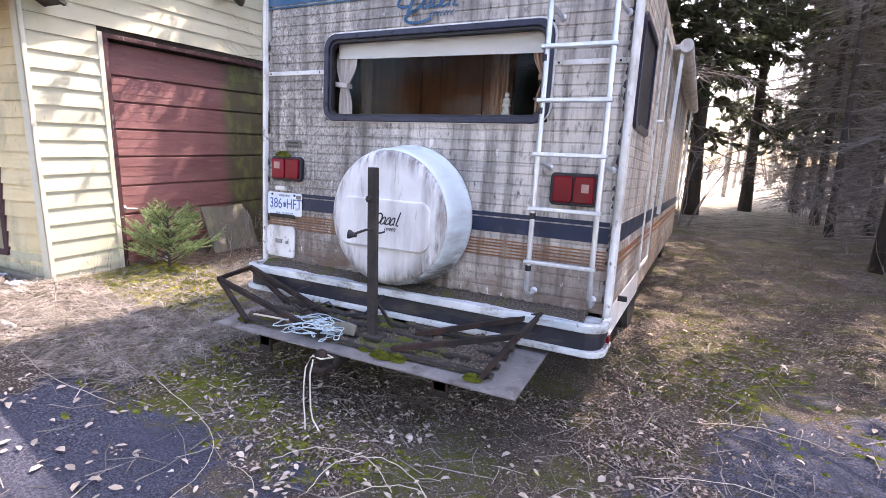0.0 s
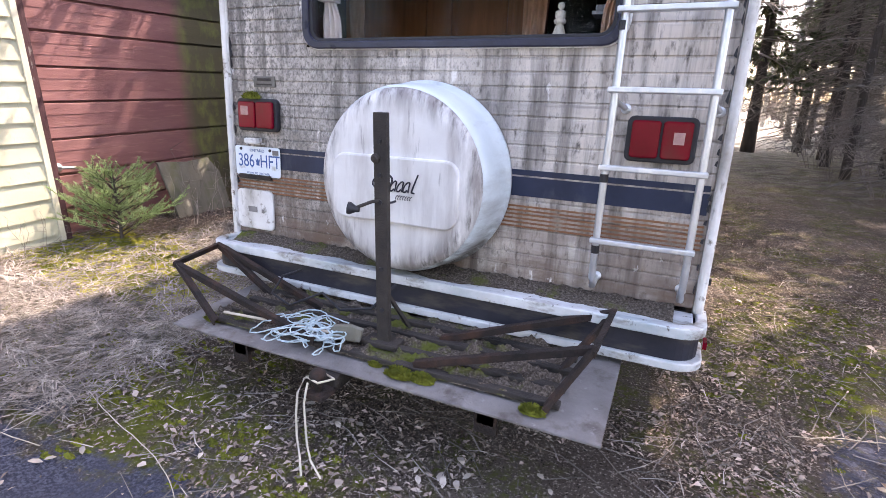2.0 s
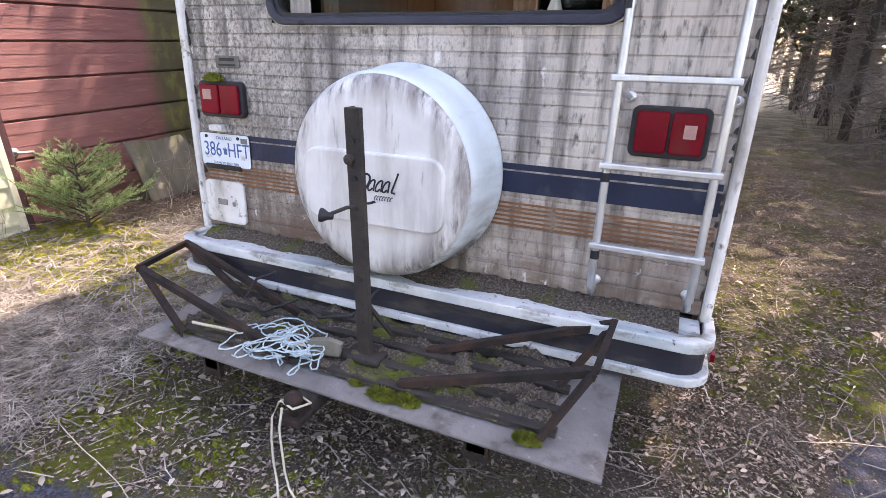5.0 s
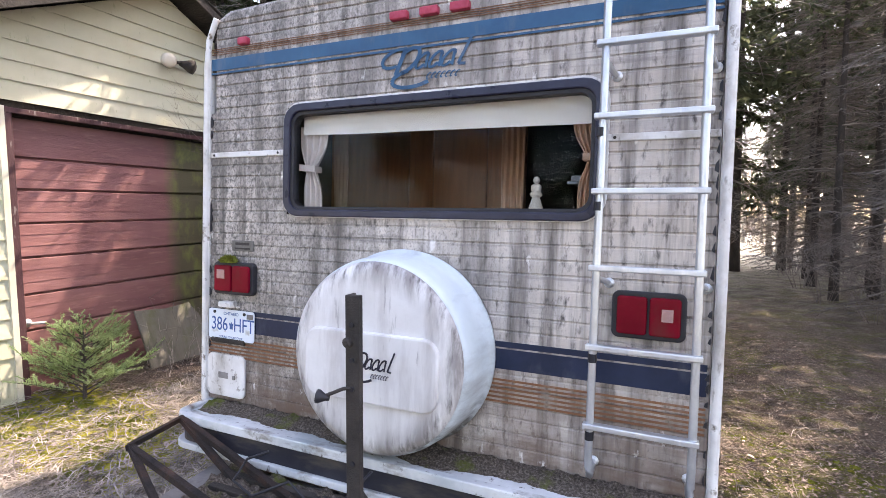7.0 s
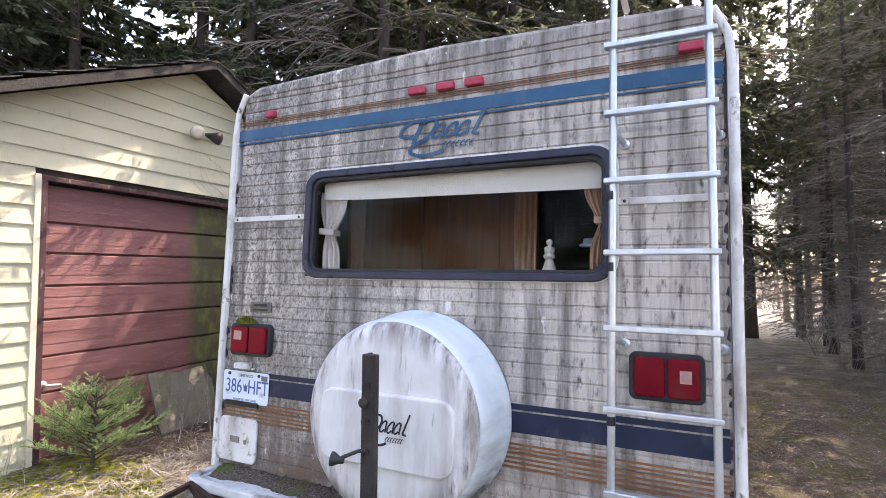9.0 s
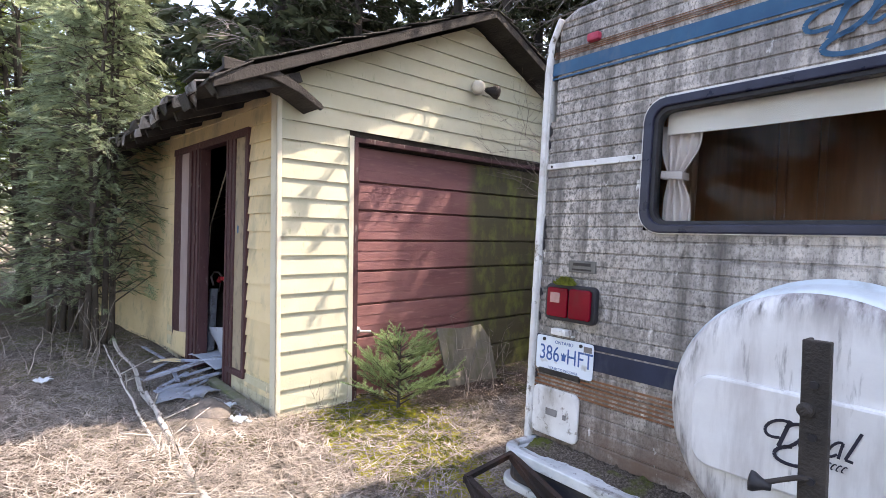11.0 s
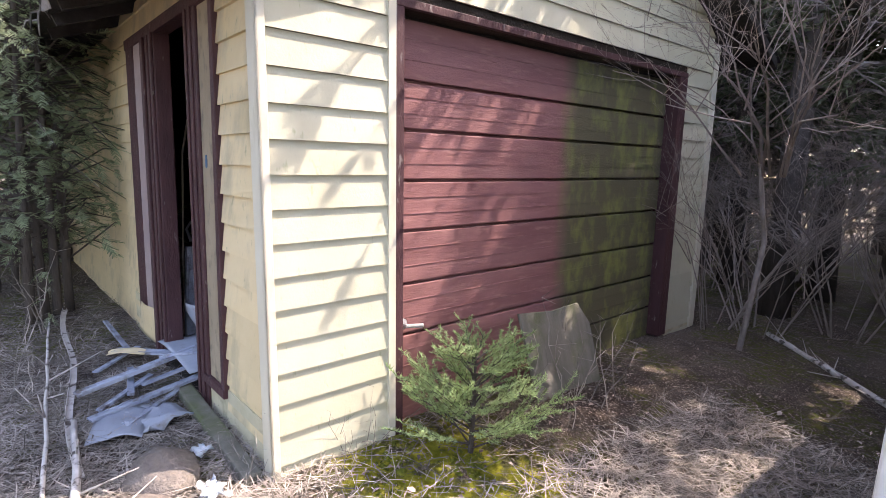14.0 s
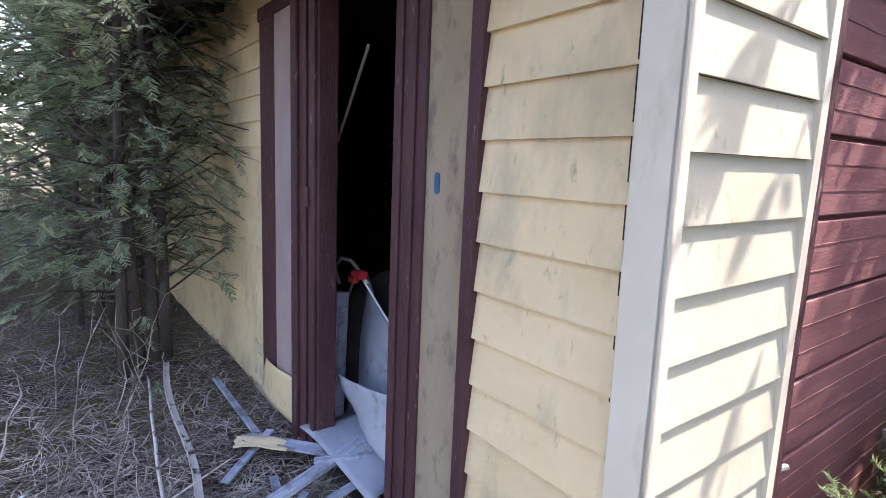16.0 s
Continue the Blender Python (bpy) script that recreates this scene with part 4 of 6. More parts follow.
# ---- garage ----
def build_garage():
    g = thing("garage", GF, "run-down garage with cream siding, maroon door and rotting roof", "garage")
    W, PK, PX, EV = 3.56, 3.38, 1.80, 2.57
    slope = (PK - EV) / PX
    D0, D1, DT = .575, 3.05, 2.205
    def roof_x(z):
        return max(0.0, (z - EV) / slope), min(W, W - (z - EV) / slope * (W - PX) / PX)
    front = part("front_wall", Shape().prism([(.01, .28), (D0, .28), (D0, DT), (D1, DT), (D1, .28), (W - .01, .28), (W - .01, EV), (PX, PK), (.01, EV)], .0, .09), m_inside, g)
    z = .222
    EX = .129
    def course(x0, x1, x2, x3, z0, z1, mtl, parent):
        s = Shape()
        s.add([(x0, -.018, z0), (x1, -.018, z0), (x3, -.004, z1), (x2, -.004, z1), (x0, -.002, z0 + .002), (x1, -.002, z0 + .002), (x3, .0, z1), (x2, .0, z1)],
              [(0, 1, 2, 3), (4, 7, 6, 5), (0, 4, 5, 1), (1, 5, 6, 2), (2, 6, 7, 3), (3, 7, 4, 0)])
        return part("siding_board", s, mtl, parent)
    while z < PK - .05:
        z1 = min(z + EX, PK - .01)
        (a0, b0), (a1, b1) = roof_x(z), roof_x(z1)
        a0, a1, b0, b1 = max(a0, .006), max(a1, .006), min(b0, W - .055), min(b1, W - .055)
        if z < DT - .02:
            e = min(z1, DT + .04)
            course(.006, D0 - .045, .006, D0 - .045, z, z1, m_siding_f, g)
            course(D1 + .07, b0, D1 + .07, b1, z, z1, m_siding_f, g)
        else:
            course(a0, b0, a1, b1, z, z1 + .004, m_siding_f, g)
        z += EX
    for a, b in ((.0, D0 - .04), (D1 + .06, W)):
        part("flashing", Shape().box((a, -.012, .20), (b, .02, .30)), m_found, g, "cream base flashing")
    # corner posts
    part("corner_post", Shape().box((-.03, -.030, .24), (.008, -.016, 2.56)).box((-.03, -.03, .24), (-.016, .060, 2.50)), m_corner, g, "cream corner post", bevel=.004)
    part("corner_post", Shape().box((W - .06, -.026, .26), (W + .02, .05, 2.5)), m_corner, g, "cream corner post", bevel=.004)
    part("door_casing", Shape().box((D0 - .012, -.02, .28), (D0 + .03, .12, DT)), m_maroon, g, bevel=.003)
    part("door_casing", Shape().box((D1 - .05, -.02, .28), (D1 + .06, .12, DT)), m_maroon, g, bevel=.003)
    part("door_casing", Shape().box((D0 - .012, -.022, DT), (D1 + .06, .12, DT + .035)), m_maroon, g, bevel=.003)
    part("side_channel", Shape().box((D0 - .05, -.022, .30), (D0 - .013, .0, DT + .04)), m_corner, g)
    # overhead door, section by section
    d = part("garage_door", Shape().box((D0, .105, .25), (D1, .115, DT)), m_gdoor, g, "faded maroon overhead door, part overgrown with algae")
    edges = [.26, .50, .745, .995, 1.25, 1.485, 1.715, 1.93, 2.20]
    for a, b in zip(edges, edges[1:]):
        s = Shape().box((D0 + .03, .075, a + .006), (D1 - .05, .104, b - .010))
        part("door_section", s, m_gdoor, d, bevel=.004)
        for q in (.33, .66):
            zz = a + (b - a) * q
            part("groove_lip", Shape().box((D0 + .03, .0725, zz), (D1 - .05, .076, zz + .004)), m_gdoor, d)
    hd = part("handle", Shape().tube([(.66, .07, .80), (.66, .035, .80), (.75, .02, .79)], .010, 8).lathe([(.03, 0), (.03, .008), (.015, .015)], pose(.66, .075, .80, 90), 14), m_alu, d, "chrome door handle")
    # Near-black strip stands in for the shade between header and door.
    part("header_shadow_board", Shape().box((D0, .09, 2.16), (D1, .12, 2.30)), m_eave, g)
    # side wall on its own axis
    SW = GF.inverted() @ GS
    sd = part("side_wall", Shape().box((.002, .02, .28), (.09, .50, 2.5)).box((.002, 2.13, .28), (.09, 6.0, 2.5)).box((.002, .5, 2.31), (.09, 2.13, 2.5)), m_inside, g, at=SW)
    def side_course(y0, y1, z0, z1):
        s = Shape()
        s.add([(-.018, y1, z0), (-.018, y0, z0), (-.004, y0, z1), (-.004, y1, z1), (-.002, y1, z0), (-.002, y0, z0), (.0, y0, z1), (.0, y1, z1)],
              [(0, 1, 2, 3), (4, 7, 6, 5), (0, 4, 5, 1), (1, 5, 6, 2), (2, 6, 7, 3), (3, 7, 4, 0)])
        part("siding_board", s, m_siding, sd)
    z = .2775
    EX = .1265
    while z < 2.44:
        z1 = z + EX
        if z < 2.28:
            side_course(.045, .50, z, min(z1, 2.5))
            side_course(2.13, 6.0, z, min(z1, 2.5))
        else:
            side_course(.045, 6.0, z, min(z1, 2.5))
        z += EX
    part("side_flashing", Shape().box((-.014, .0, .24), (.01, .9, .50)), m_found, sd, "torn cream flashing")
    part("side_flashing", Shape().box((-.014, 1.95, .24), (.01, 2.30, .62)), m_found, sd, "torn cream flashing")
    # doorway with side lights
    ef = part("door_frame", Shape().box((-.03, .50, .46), (.05, .545, 2.25)).box((-.03, .50, 2.245), (.05, 2.13, 2.305)), m_maroon, sd, "peeling maroon entrance frame", bevel=.004)
    part("post", Shape().box((-.025, .735, .30), (.06, .90, 2.25)), m_maroon, ef, bevel=.006)
    part("post_bead", Shape().box((-.034, .775, .30), (-.025, .81, 2.25)).box((-.034, .845, .30), (-.025, .875, 2.25)), m_maroon, ef, bevel=.003)
    part("post", Shape().box((-.025, 1.44, .28), (.06, 1.72, 2.25)), m_maroon, ef, bevel=.006)
    part("post_bead", Shape().box((-.040, 1.45, .30), (-.025, 1.49, 2.25)).box((-.036, 1.54, .30), (-.025, 1.58, 2.25)).box((-.040, 1.63, .30), (-.025, 1.69, 2.25)), m_maroon, ef, bevel=.004)
    part("post", Shape().box((-.025, 1.93, .40), (.05, 2.12, 2.25)), m_maroon, ef, bevel=.006)
    pn = part("side_panel", Shape().box((-.012, .545, .50), (.03, .735, 2.25)), m_tan, ef, "weathered tan side panel with a blue spot")
    part("paint_spot", Shape().prism(rounded(-.012, -.03, .012, .03, .011), -.002, 0), m_blue, pn, "blue paint spot", at=pose(-.0125, .68, 1.555, 0, 0, -90))
    part("side_panel", Shape().box((-.02, 1.72, .45), (.03, 1.93, 2.25)), m_pinkish, ef, "faded narrow side panel")
    part("sill", Shape().box((-.035, .50, .455), (.05, .80, .50)), m_maroon, ef, bevel=.005)
    part("threshold", Shape().box((-.03, .90, .28), (.12, 1.44, .36)), m_eave, ef)
    part("hinge_plate", Shape().box((-.042, 1.50, 1.42), (-.024, 1.54, 1.50)), m_maroon, ef)
    # other walls and inside, mostly in near-black that carries the gloom
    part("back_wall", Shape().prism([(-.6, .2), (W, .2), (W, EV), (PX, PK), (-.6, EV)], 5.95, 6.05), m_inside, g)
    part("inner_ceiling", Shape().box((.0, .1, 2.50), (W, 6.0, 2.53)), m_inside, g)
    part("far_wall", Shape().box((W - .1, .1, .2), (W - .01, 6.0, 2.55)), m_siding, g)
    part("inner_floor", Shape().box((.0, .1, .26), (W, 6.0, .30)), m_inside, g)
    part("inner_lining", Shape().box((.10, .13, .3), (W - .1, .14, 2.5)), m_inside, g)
    # roof
    ov, e0, yf = .50, EV + .03, -.24
    for sgn in (-1, 1):
        xe = PX + sgn * ((PX if sgn < 0 else W - PX) + ov)
        ze = PK + .03 - slope * abs(xe - PX)
        out = [(PX, PK + .035), (xe, ze), (xe, ze + .03), (PX, PK + .075)]
        part("roof_deck", Shape().prism(out if sgn > 0 else out[::-1], yf, 6.3), m_eave, g)
        part("rake_board", Shape().prism([(PX, PK + .005), (xe, ze - .04), (xe, ze + .032), (PX, PK + .077)], yf - .028, yf), m_eave, g, "dark rotten rake board", bevel=.004)
        rows = 12
        n = Vector((sgn * slope, 0, 1)).normalized()
        for r in range(rows):
            x0 = xe - sgn * r * abs(xe - PX) / rows
            x1 = x0 - sgn * abs(xe - PX) / rows * 1.15
            y = yf - .04
            while y < (3.2 if sgn < 0 else .6):
                w = random.uniform(.24, .34)
                lift = random.uniform(.004, .03) * (2.2 if r == 0 else 1)
                p = [(x0 + sgn * random.uniform(-.01, .06 if r == 0 else .015), y), (x0, y + w - .006), (x1, y + w - .006), (x1, y)]
                zz = lambda x, up: PK + .08 - slope * abs(x - PX) + up
                droop = -random.uniform(.0, .09) if r == 0 else 0
                vs = [(px, py, zz(px, (lift + droop) if i < 2 else .002)) for i, (px, py) in enumerate(p)]
                vs += [(a, b, c + .008) for a, b, c in vs]
                s = Shape().add(vs, [(0, 3, 2, 1), (4, 5, 6, 7), (0, 1, 5, 4), (1, 2, 6, 5), (2, 3, 7, 6), (3, 0, 4, 7)])
                part("shingle", s, m_roof, g)
                y += w
    xe = -ov
    ze = PK + .03 - slope * (PX + ov)
    rgr = random.Random(91)
    for k in range(26):
        y = yf + .02 + k * .13 + rgr.uniform(-.03, .03)
        w, dr = rgr.uniform(.10, .22), rgr.uniform(.01, .085)
        a = xe - rgr.uniform(.0, .07)
        vs = [(xe + .10, y, ze + .055), (xe + .10, y + w, ze + .055), (a, y + w, ze + .03 - dr * .4), (a, y, ze + .03 - dr * .3), (a + rgr.uniform(-.02, .05), y + w * .9, ze - dr), (a + rgr.uniform(-.02, .05), y + w * .15, ze - dr * rgr.uniform(.5, 1))]
        vs += [(q[0] - .006, q[1], q[2] + .006) for q in vs]
        part("hanging_shingle", Shape().add(vs, [(0, 1, 2, 3), (3, 2, 4, 5), (6, 9, 8, 7), (9, 11, 10, 8), (0, 6, 7, 1), (1, 7, 8, 2), (2, 8, 10, 4), (4, 10, 11, 5), (5, 11, 9, 3), (3, 9, 6, 0)]), m_shingle_edge if k % 3 else m_roof, g)
    for k in range(5):
        xa = xe + .03 + k * .105
        za = ze + slope * (xa - xe) - .012
        part("sheathing_board", Shape().bar((xa, yf + .02, za), (xa, 6.1, za), .09, .016), m_eave, g)
    for k in range(13):
        y = yf + .05 + k * .42
        part("rafter_tail", Shape().bar((xe + .04, y, ze - .05), (.05, y, EV - .05), .038, .06), m_eave, g)
    part("rake_return", Shape().prism([(-.44, 2.452), (-.16, 2.462), (.02, 2.405), (.175, 2.325), (.19, 2.345), (.17, 2.372), (.03, 2.455), (-.12, 2.515), (-.44, 2.525)], yf - .012, yf + .02), m_eave, g, "sagging dark board at the foot of the rake", bevel=.006)
    part("rake_soffit", Shape().prism([(-.44, 2.455), (-.16, 2.465), (.02, 2.41), (.16, 2.335), (.16, 2.35), (.02, 2.43), (-.16, 2.485), (-.44, 2.475)], yf + .02, -.02), m_eave, g)
    # flood lights
    fl = part("flood_light", Shape().lathe([(.045, 0), (.05, .01), (.05, .04)], pose(1.80, -.02, 2.83, 90), 16), m_trim, g, "twin outdoor flood light")
    for dx, mm in ((-.10, m_ornament), (.12, m_iron)):
        part("lamp_head", Shape().tube([(1.80, -.05, 2.83), (1.80 + dx * .6, -.10, 2.83)], .012, 6).lathe([(.02, 0), (.03, .03), (.058, .09), (.06, .115), (.03, .13)], Matrix.Translation((1.80 + dx * .6, -.08, 2.83)) @ Vector((dx * 6, -1, -.35)).to_track_quat("Z", "Y").to_matrix().to_4x4(), 16), mm, fl, smooth=True)
    return g


build_garage()
solid("plywood_board", Shape().prism([(-.29, 0), (.28, 0), (.30, .42), (.22, .56), (-.02, .55), (-.30, .58)], 0, .018), m_ply, "grey-green plywood board leaning on the garage door", "board", at=GF @ pose(1.66, -.24, .21, -19, 0, 0), bevel=.003)

# ---- trees ----
def conifer(seed, h, r, dead_lo, dead_hi, crown_lo, n_dead, n_live, reach, fol=1.0, spray=0.14):
    """Trunk, limbs and needle sprays of one conifer, as three shapes."""
    rg = random.Random(seed)
    trunk, limbs, needles = Shape(), Shape(), Shape()
    bend = [rg.uniform(-.12, .12), rg.uniform(-.12, .12)]
    def centre(z):
        u = z / h
        return Vector((bend[0] * math.sin(u * 3), bend[1] * math.sin(u * 2.3), z))
    trunk.tube([centre(h * k / 9) - Vector((0, 0, .15 if k == 0 else 0)) for k in range(10)], [r * (1 - .93 * k / 9) * (1.25 if k == 0 else 1) for k in range(10)], 9)
    def limb(z, length, live):
        a = rg.uniform(0, 6.283)
        d = Vector((math.cos(a), math.sin(a), 0))
        side = Vector((-d.y, d.x, 0))
        p0 = centre(z)
        rise = rg.uniform(-.15, .18)
        n = 5
        pts = [p0 + d * (length * k / n) + Vector((0, 0, length * (rise * k / n - .32 * (k / n) ** 2 * (1 if live else .7)))) + side * length * .06 * math.sin(k + seed) for k in range(n + 1)]
        rb = .006 + .009 * length * rg.uniform(.6, 1)
        limbs.tube(pts, [rb * (1 - .85 * k / n) for k in range(n + 1)], 4, False)
        nt = int(length * (15 if not live else 9))
        for q in range(nt):
            u = rg.uniform(.12, 1)
            i = min(n - 1, int(u * n))
            p = pts[i].lerp(pts[i + 1], u * n - i)
            s = rg.choice((-1, 1))
            tl = length * rg.uniform(.16, .42) * (1.1 - .6 * u)
            td = (d * rg.uniform(.4, .9) + side * s * rg.uniform(.5, 1) + Vector((0, 0, rg.uniform(-.5, .2)))).normalized()
            mid = p + td * tl * .5 + Vector((0, 0, -.03 * tl))
            end = p + td * tl + Vector((0, 0, -.18 * tl))
            limbs.tube([p, mid, end], [rb * .38, rb * .28, rb * .1], 3, False)
            if not live:
                for w in range(rg.randint(0, 2)):
                    b = p.lerp(end, rg.uniform(.3, .9))
                    e = b + (td + Vector((rg.uniform(-1, 1), rg.uniform(-1, 1), rg.uniform(-.7, .3)))).normalized() * tl * .4
                    limbs.tube([b, e], [rb * .22, rb * .08], 3, False)
            if live:
                for w in range(max(1, int(5 * fol))):
                    b = p.lerp(end, rg.uniform(.1, 1))
                    for _ in range(3):
                        e = (td + Vector((rg.uniform(-.9, .9), rg.uniform(-.9, .9), rg.uniform(-.8, .3)))).normalized() * spray * rg.uniform(.5, 1.2)
                        t = e.cross(Vector((rg.uniform(-1, 1), rg.uniform(-1, 1), rg.uniform(-1, 1)))).normalized() * spray * .16
                        needles.add([b, b + e * .5 + t, b + e, b + e * .5 - t], [(0, 1, 2, 3)])
    for k in range(n_dead):
        z = dead_lo + (dead_hi - dead_lo) * (k + rg.random()) / n_dead
        limb(z, reach * rg.uniform(.45, 1.0), False)
    for k in range(n_live):
        z = crown_lo + (h - crown_lo) * ((k + rg.random()) / n_live) ** .8
        limb(z, max(.25, reach * 1.1 * (1 - (z - crown_lo) / (h - crown_lo) * .85) * rg.uniform(.6, 1)), True)
    return trunk, limbs, needles


def tree_thing(name, shapes, mats, m, label, category, group):
    t = thing(name, m, label, category, group)
    for nm, s, mt in zip(("trunk", "branchwork", "crown"), shapes, mats):
        if s.f:
            part(nm, s, mt, t, smooth=(nm == "trunk"))
    return t


def cedar(seed, h, reach, sprays, leaf, low=.24):
    """A many-stemmed cedar with flat drooping sprays."""
    rg = random.Random(seed)
    trunk, limbs, crown = Shape(), Shape(), Shape()
    stems = []
    for k in range(4):
        a = rg.uniform(0, 6.283)
        lean = Vector((math.cos(a), math.sin(a), 0)) * rg.uniform(.15, .5)
        base = Vector((rg.uniform(-.15, .15), rg.uniform(-.15, .15), -.1))
        hh = h * rg.uniform(.75, 1)
        stems.append((base, lean, hh))
        trunk.tube([base + lean * (q / 6) ** 1.3 + Vector((0, 0, hh * q / 6)) for q in range(7)], [.034 * (1 - .8 * q / 6) for q in range(7)], 7)
    def fan(p, d, size):
        side = d.cross(Vector((rg.uniform(-.4, .4), rg.uniform(-.4, .4), 1))).normalized()
        n = 7
        for q in range(n):
            u = (q + .5) / n
            b = p + d * size * u + Vector((0, 0, -.25 * size * u * u))
            for sg in (-1, 1):
                l = size * (.44 - .34 * abs(u - .35)) * rg.uniform(.7, 1.15)
                e = b + (d * .75 + side * sg * rg.uniform(.5, .9)).normalized() * l + Vector((0, 0, -.12 * l))
                w = d * size * .060
                crown.add([b - w, b + w, b.lerp(e, .65) + w * .9, e, b.lerp(e, .65) - w * .6], [(0, 1, 2, 3, 4)])
    for k in range(sprays):
        base, lean, hh = rg.choice(stems)
        z = hh * (low + (1 - low) * rg.random() ** .9)
        u = z / hh
        p0 = base + lean * u ** 1.3 + Vector((0, 0, z))
        a = rg.uniform(0, 6.283)
        d = Vector((math.cos(a), math.sin(a), rg.uniform(-.1, .75))).normalized()
        l = reach * (1.1 - .75 * u) * rg.uniform(.5, 1)
        p1 = p0 + d * l * .55 + Vector((0, 0, .02))
        p2 = p0 + d * l + Vector((0, 0, -.22 * l))
        if k % 2 == 0:
            limbs.tube([p0, p1, p2], [.009, .006, .002], 3, False)
        for q in range(7):
            v = rg.uniform(.3, 1)
            b = p0.lerp(p1, v * 2) if v < .5 else p1.lerp(p2, v * 2 - 1)
            dd = (d + Vector((rg.uniform(-.8, .8), rg.uniform(-.8, .8), rg.uniform(-.7, .1)))).normalized()
            fan(b, dd, leaf * rg.uniform(.6, 1.3))
    return trunk, limbs, crown


def shrub(seed, stems, height, spread, r=.009, depth=4, lean=(0, 0)):
    """A leafless bush of forking stems."""
    rg = random.Random(seed)
    made = []
    s = Shape()
    def grow(p, d, l, rr, k):
        mid = p + d * l * .5 + Vector((rg.uniform(-1, 1), rg.uniform(-1, 1), rg.uniform(-1, 1))) * l * .06
        e = p + d * l
        made[-1].tube([p, mid, e], [rr, rr * .8, rr * .62], 4 if k > 2 else 3, False)
        if k:
            for q in range(rg.choice((2, 3, 3))):
                nd = (d + Vector((rg.uniform(-1, 1), rg.uniform(-1, 1), rg.uniform(-.55, .8))) * spread).normalized()
                b = p.lerp(e, rg.uniform(.45, 1))
                grow(b, nd, l * rg.uniform(.5, .85), rr * .55, k - 1)
    for k in range(stems):
        made.append(Shape())
        a = rg.uniform(0, 6.283)
        d = Vector((math.cos(a) * .5 + lean[0], math.sin(a) * .5 + lean[1], 1)).normalized()
        grow(Vector((math.cos(a) * .15, math.sin(a) * .15, -.03)), d, height * rg.uniform(.3, .45), r * rg.uniform(.7, 1.2), depth)
    return made


def shrub_thing(name, stems, material, m, label, category, group):
    t = thing(name, m, label, category, group)
    for q in stems:
        part("stem", q, material, t)
    return t


def sapling(seed, h, reach):
    """A young fir: stem, side shoots and short dense needles."""
    rg = random.Random(seed)
    stem, shoots, needles = Shape(), Shape(), Shape()
    stem.tube([(0, 0, -.05), (.01, 0, h * .5), (0, .01, h)], [.014, .009, .003], 7)
    def dress(p, e, nl):
        d = (e - p).normalized()
        n = int((e - p).length / .0017)
        for q in range(n):
            b = p.lerp(e, q / n)
            v = (d * .55 + Vector((rg.uniform(-1, 1), rg.uniform(-1, 1), rg.uniform(-.5, 1)))).normalized() * nl * rg.uniform(.7, 1.1)
            w = v.cross(Vector((rg.uniform(-1, 1), rg.uniform(-1, 1), rg.uniform(-1, 1)))).normalized() * .0024
            needles.add([b - w, b + w, b + v], [(0, 1, 2)])
    for k in range(46):
        z = h * (.05 + .80 * k / 46) + rg.uniform(-.02, .02)
        a = k * 2.4 + rg.uniform(-.4, .4)
        l = reach * (.95 - .5 * z / h) * rg.uniform(.6, 1.15)
        d = Vector((math.cos(a), math.sin(a), rg.uniform(.2, .95))).normalized()
        p = Vector((0, 0, z))
        e = p + d * l
        shoots.tube([p, e], [.005, .002], 4, False)
        dress(p.lerp(e, .25), e, .024)
        sd = Vector((-d.y, d.x, 0))
        for q in range(3 + int(l * 16)):
            u = .3 + .62 * (q + .5) / (3 + int(l * 16))
            b = p.lerp(e, u)
            f = b + (d * .9 + sd * (1 if q % 2 else -1) * rg.uniform(.6, 1) + Vector((0, 0, rg.uniform(-.1, .7)))).normalized() * l * rg.uniform(.25, .42)
            shoots.tube([b, f], [.003, .0015], 3, False)
            dress(b.lerp(f, .1), f, .022)
    dress(Vector((0, 0, h * .7)), Vector((0, 0, h + .02)), .024)
    return stem, shoots, needles


fir = thing("fir_sapling", grounded(-4.10, 2.90, 20), "small bright green fir sapling by the garage door", "sapling")
for nm, s, mt in zip(("stem", "branchwork", "foliage"), sapling(3, .52, .46), (m_bark, m_bark, m_fir)):
    part(nm, s, mt, fir)

dead_a = tree_thing("spruce_tree", conifer(11, 12.5, .10, .3, 7.0, 5.0, 105, 60, 1.6, 1.0, .12), (m_bark, m_twig, m_needle), grounded(2.75, 9.6, 0), "tall dark spruce with dead lower branches", "tree", "spruces beside the track")
dead_b = tree_thing("spruce_tree", conifer(12, 11.0, .075, .4, 6.5, 4.8, 90, 55, 1.45, 1.0, .12), (m_bark, m_twig, m_needle), grounded(2.35, 12.4, 40), "tall dark spruce with dead lower branches", "tree", "spruces beside the track")
rgt = random.Random(77)
for k, (x, y) in enumerate([(3.6, 11.2), (4.4, 8.6), (3.3, 13.9), (5.2, 12.0), (2.9, 16.3), (4.4, 15.2), (6.0, 9.6), (3.6, 18.6), (5.4, 17.6), (6.6, 14.2), (7.4, 11.8), (3.2, 21.5), (5.0, 22.0), (7.4, 18.5), (8.8, 15.5), (4.2, 26.0), (6.6, 25.0), (9.2, 21.5), (3.9, 7.0), (5.6, 6.2), (8.0, 8.2), (2.9, 12.9), (2.3, 14.6), (3.9, 12.6), (2.6, 18.4)]):
    copy_thing((dead_a, dead_b)[k % 2], grounded(x + rgt.uniform(-.2, .2), y, rgt.uniform(0, 360), rgt.uniform(.85, 1.15)))
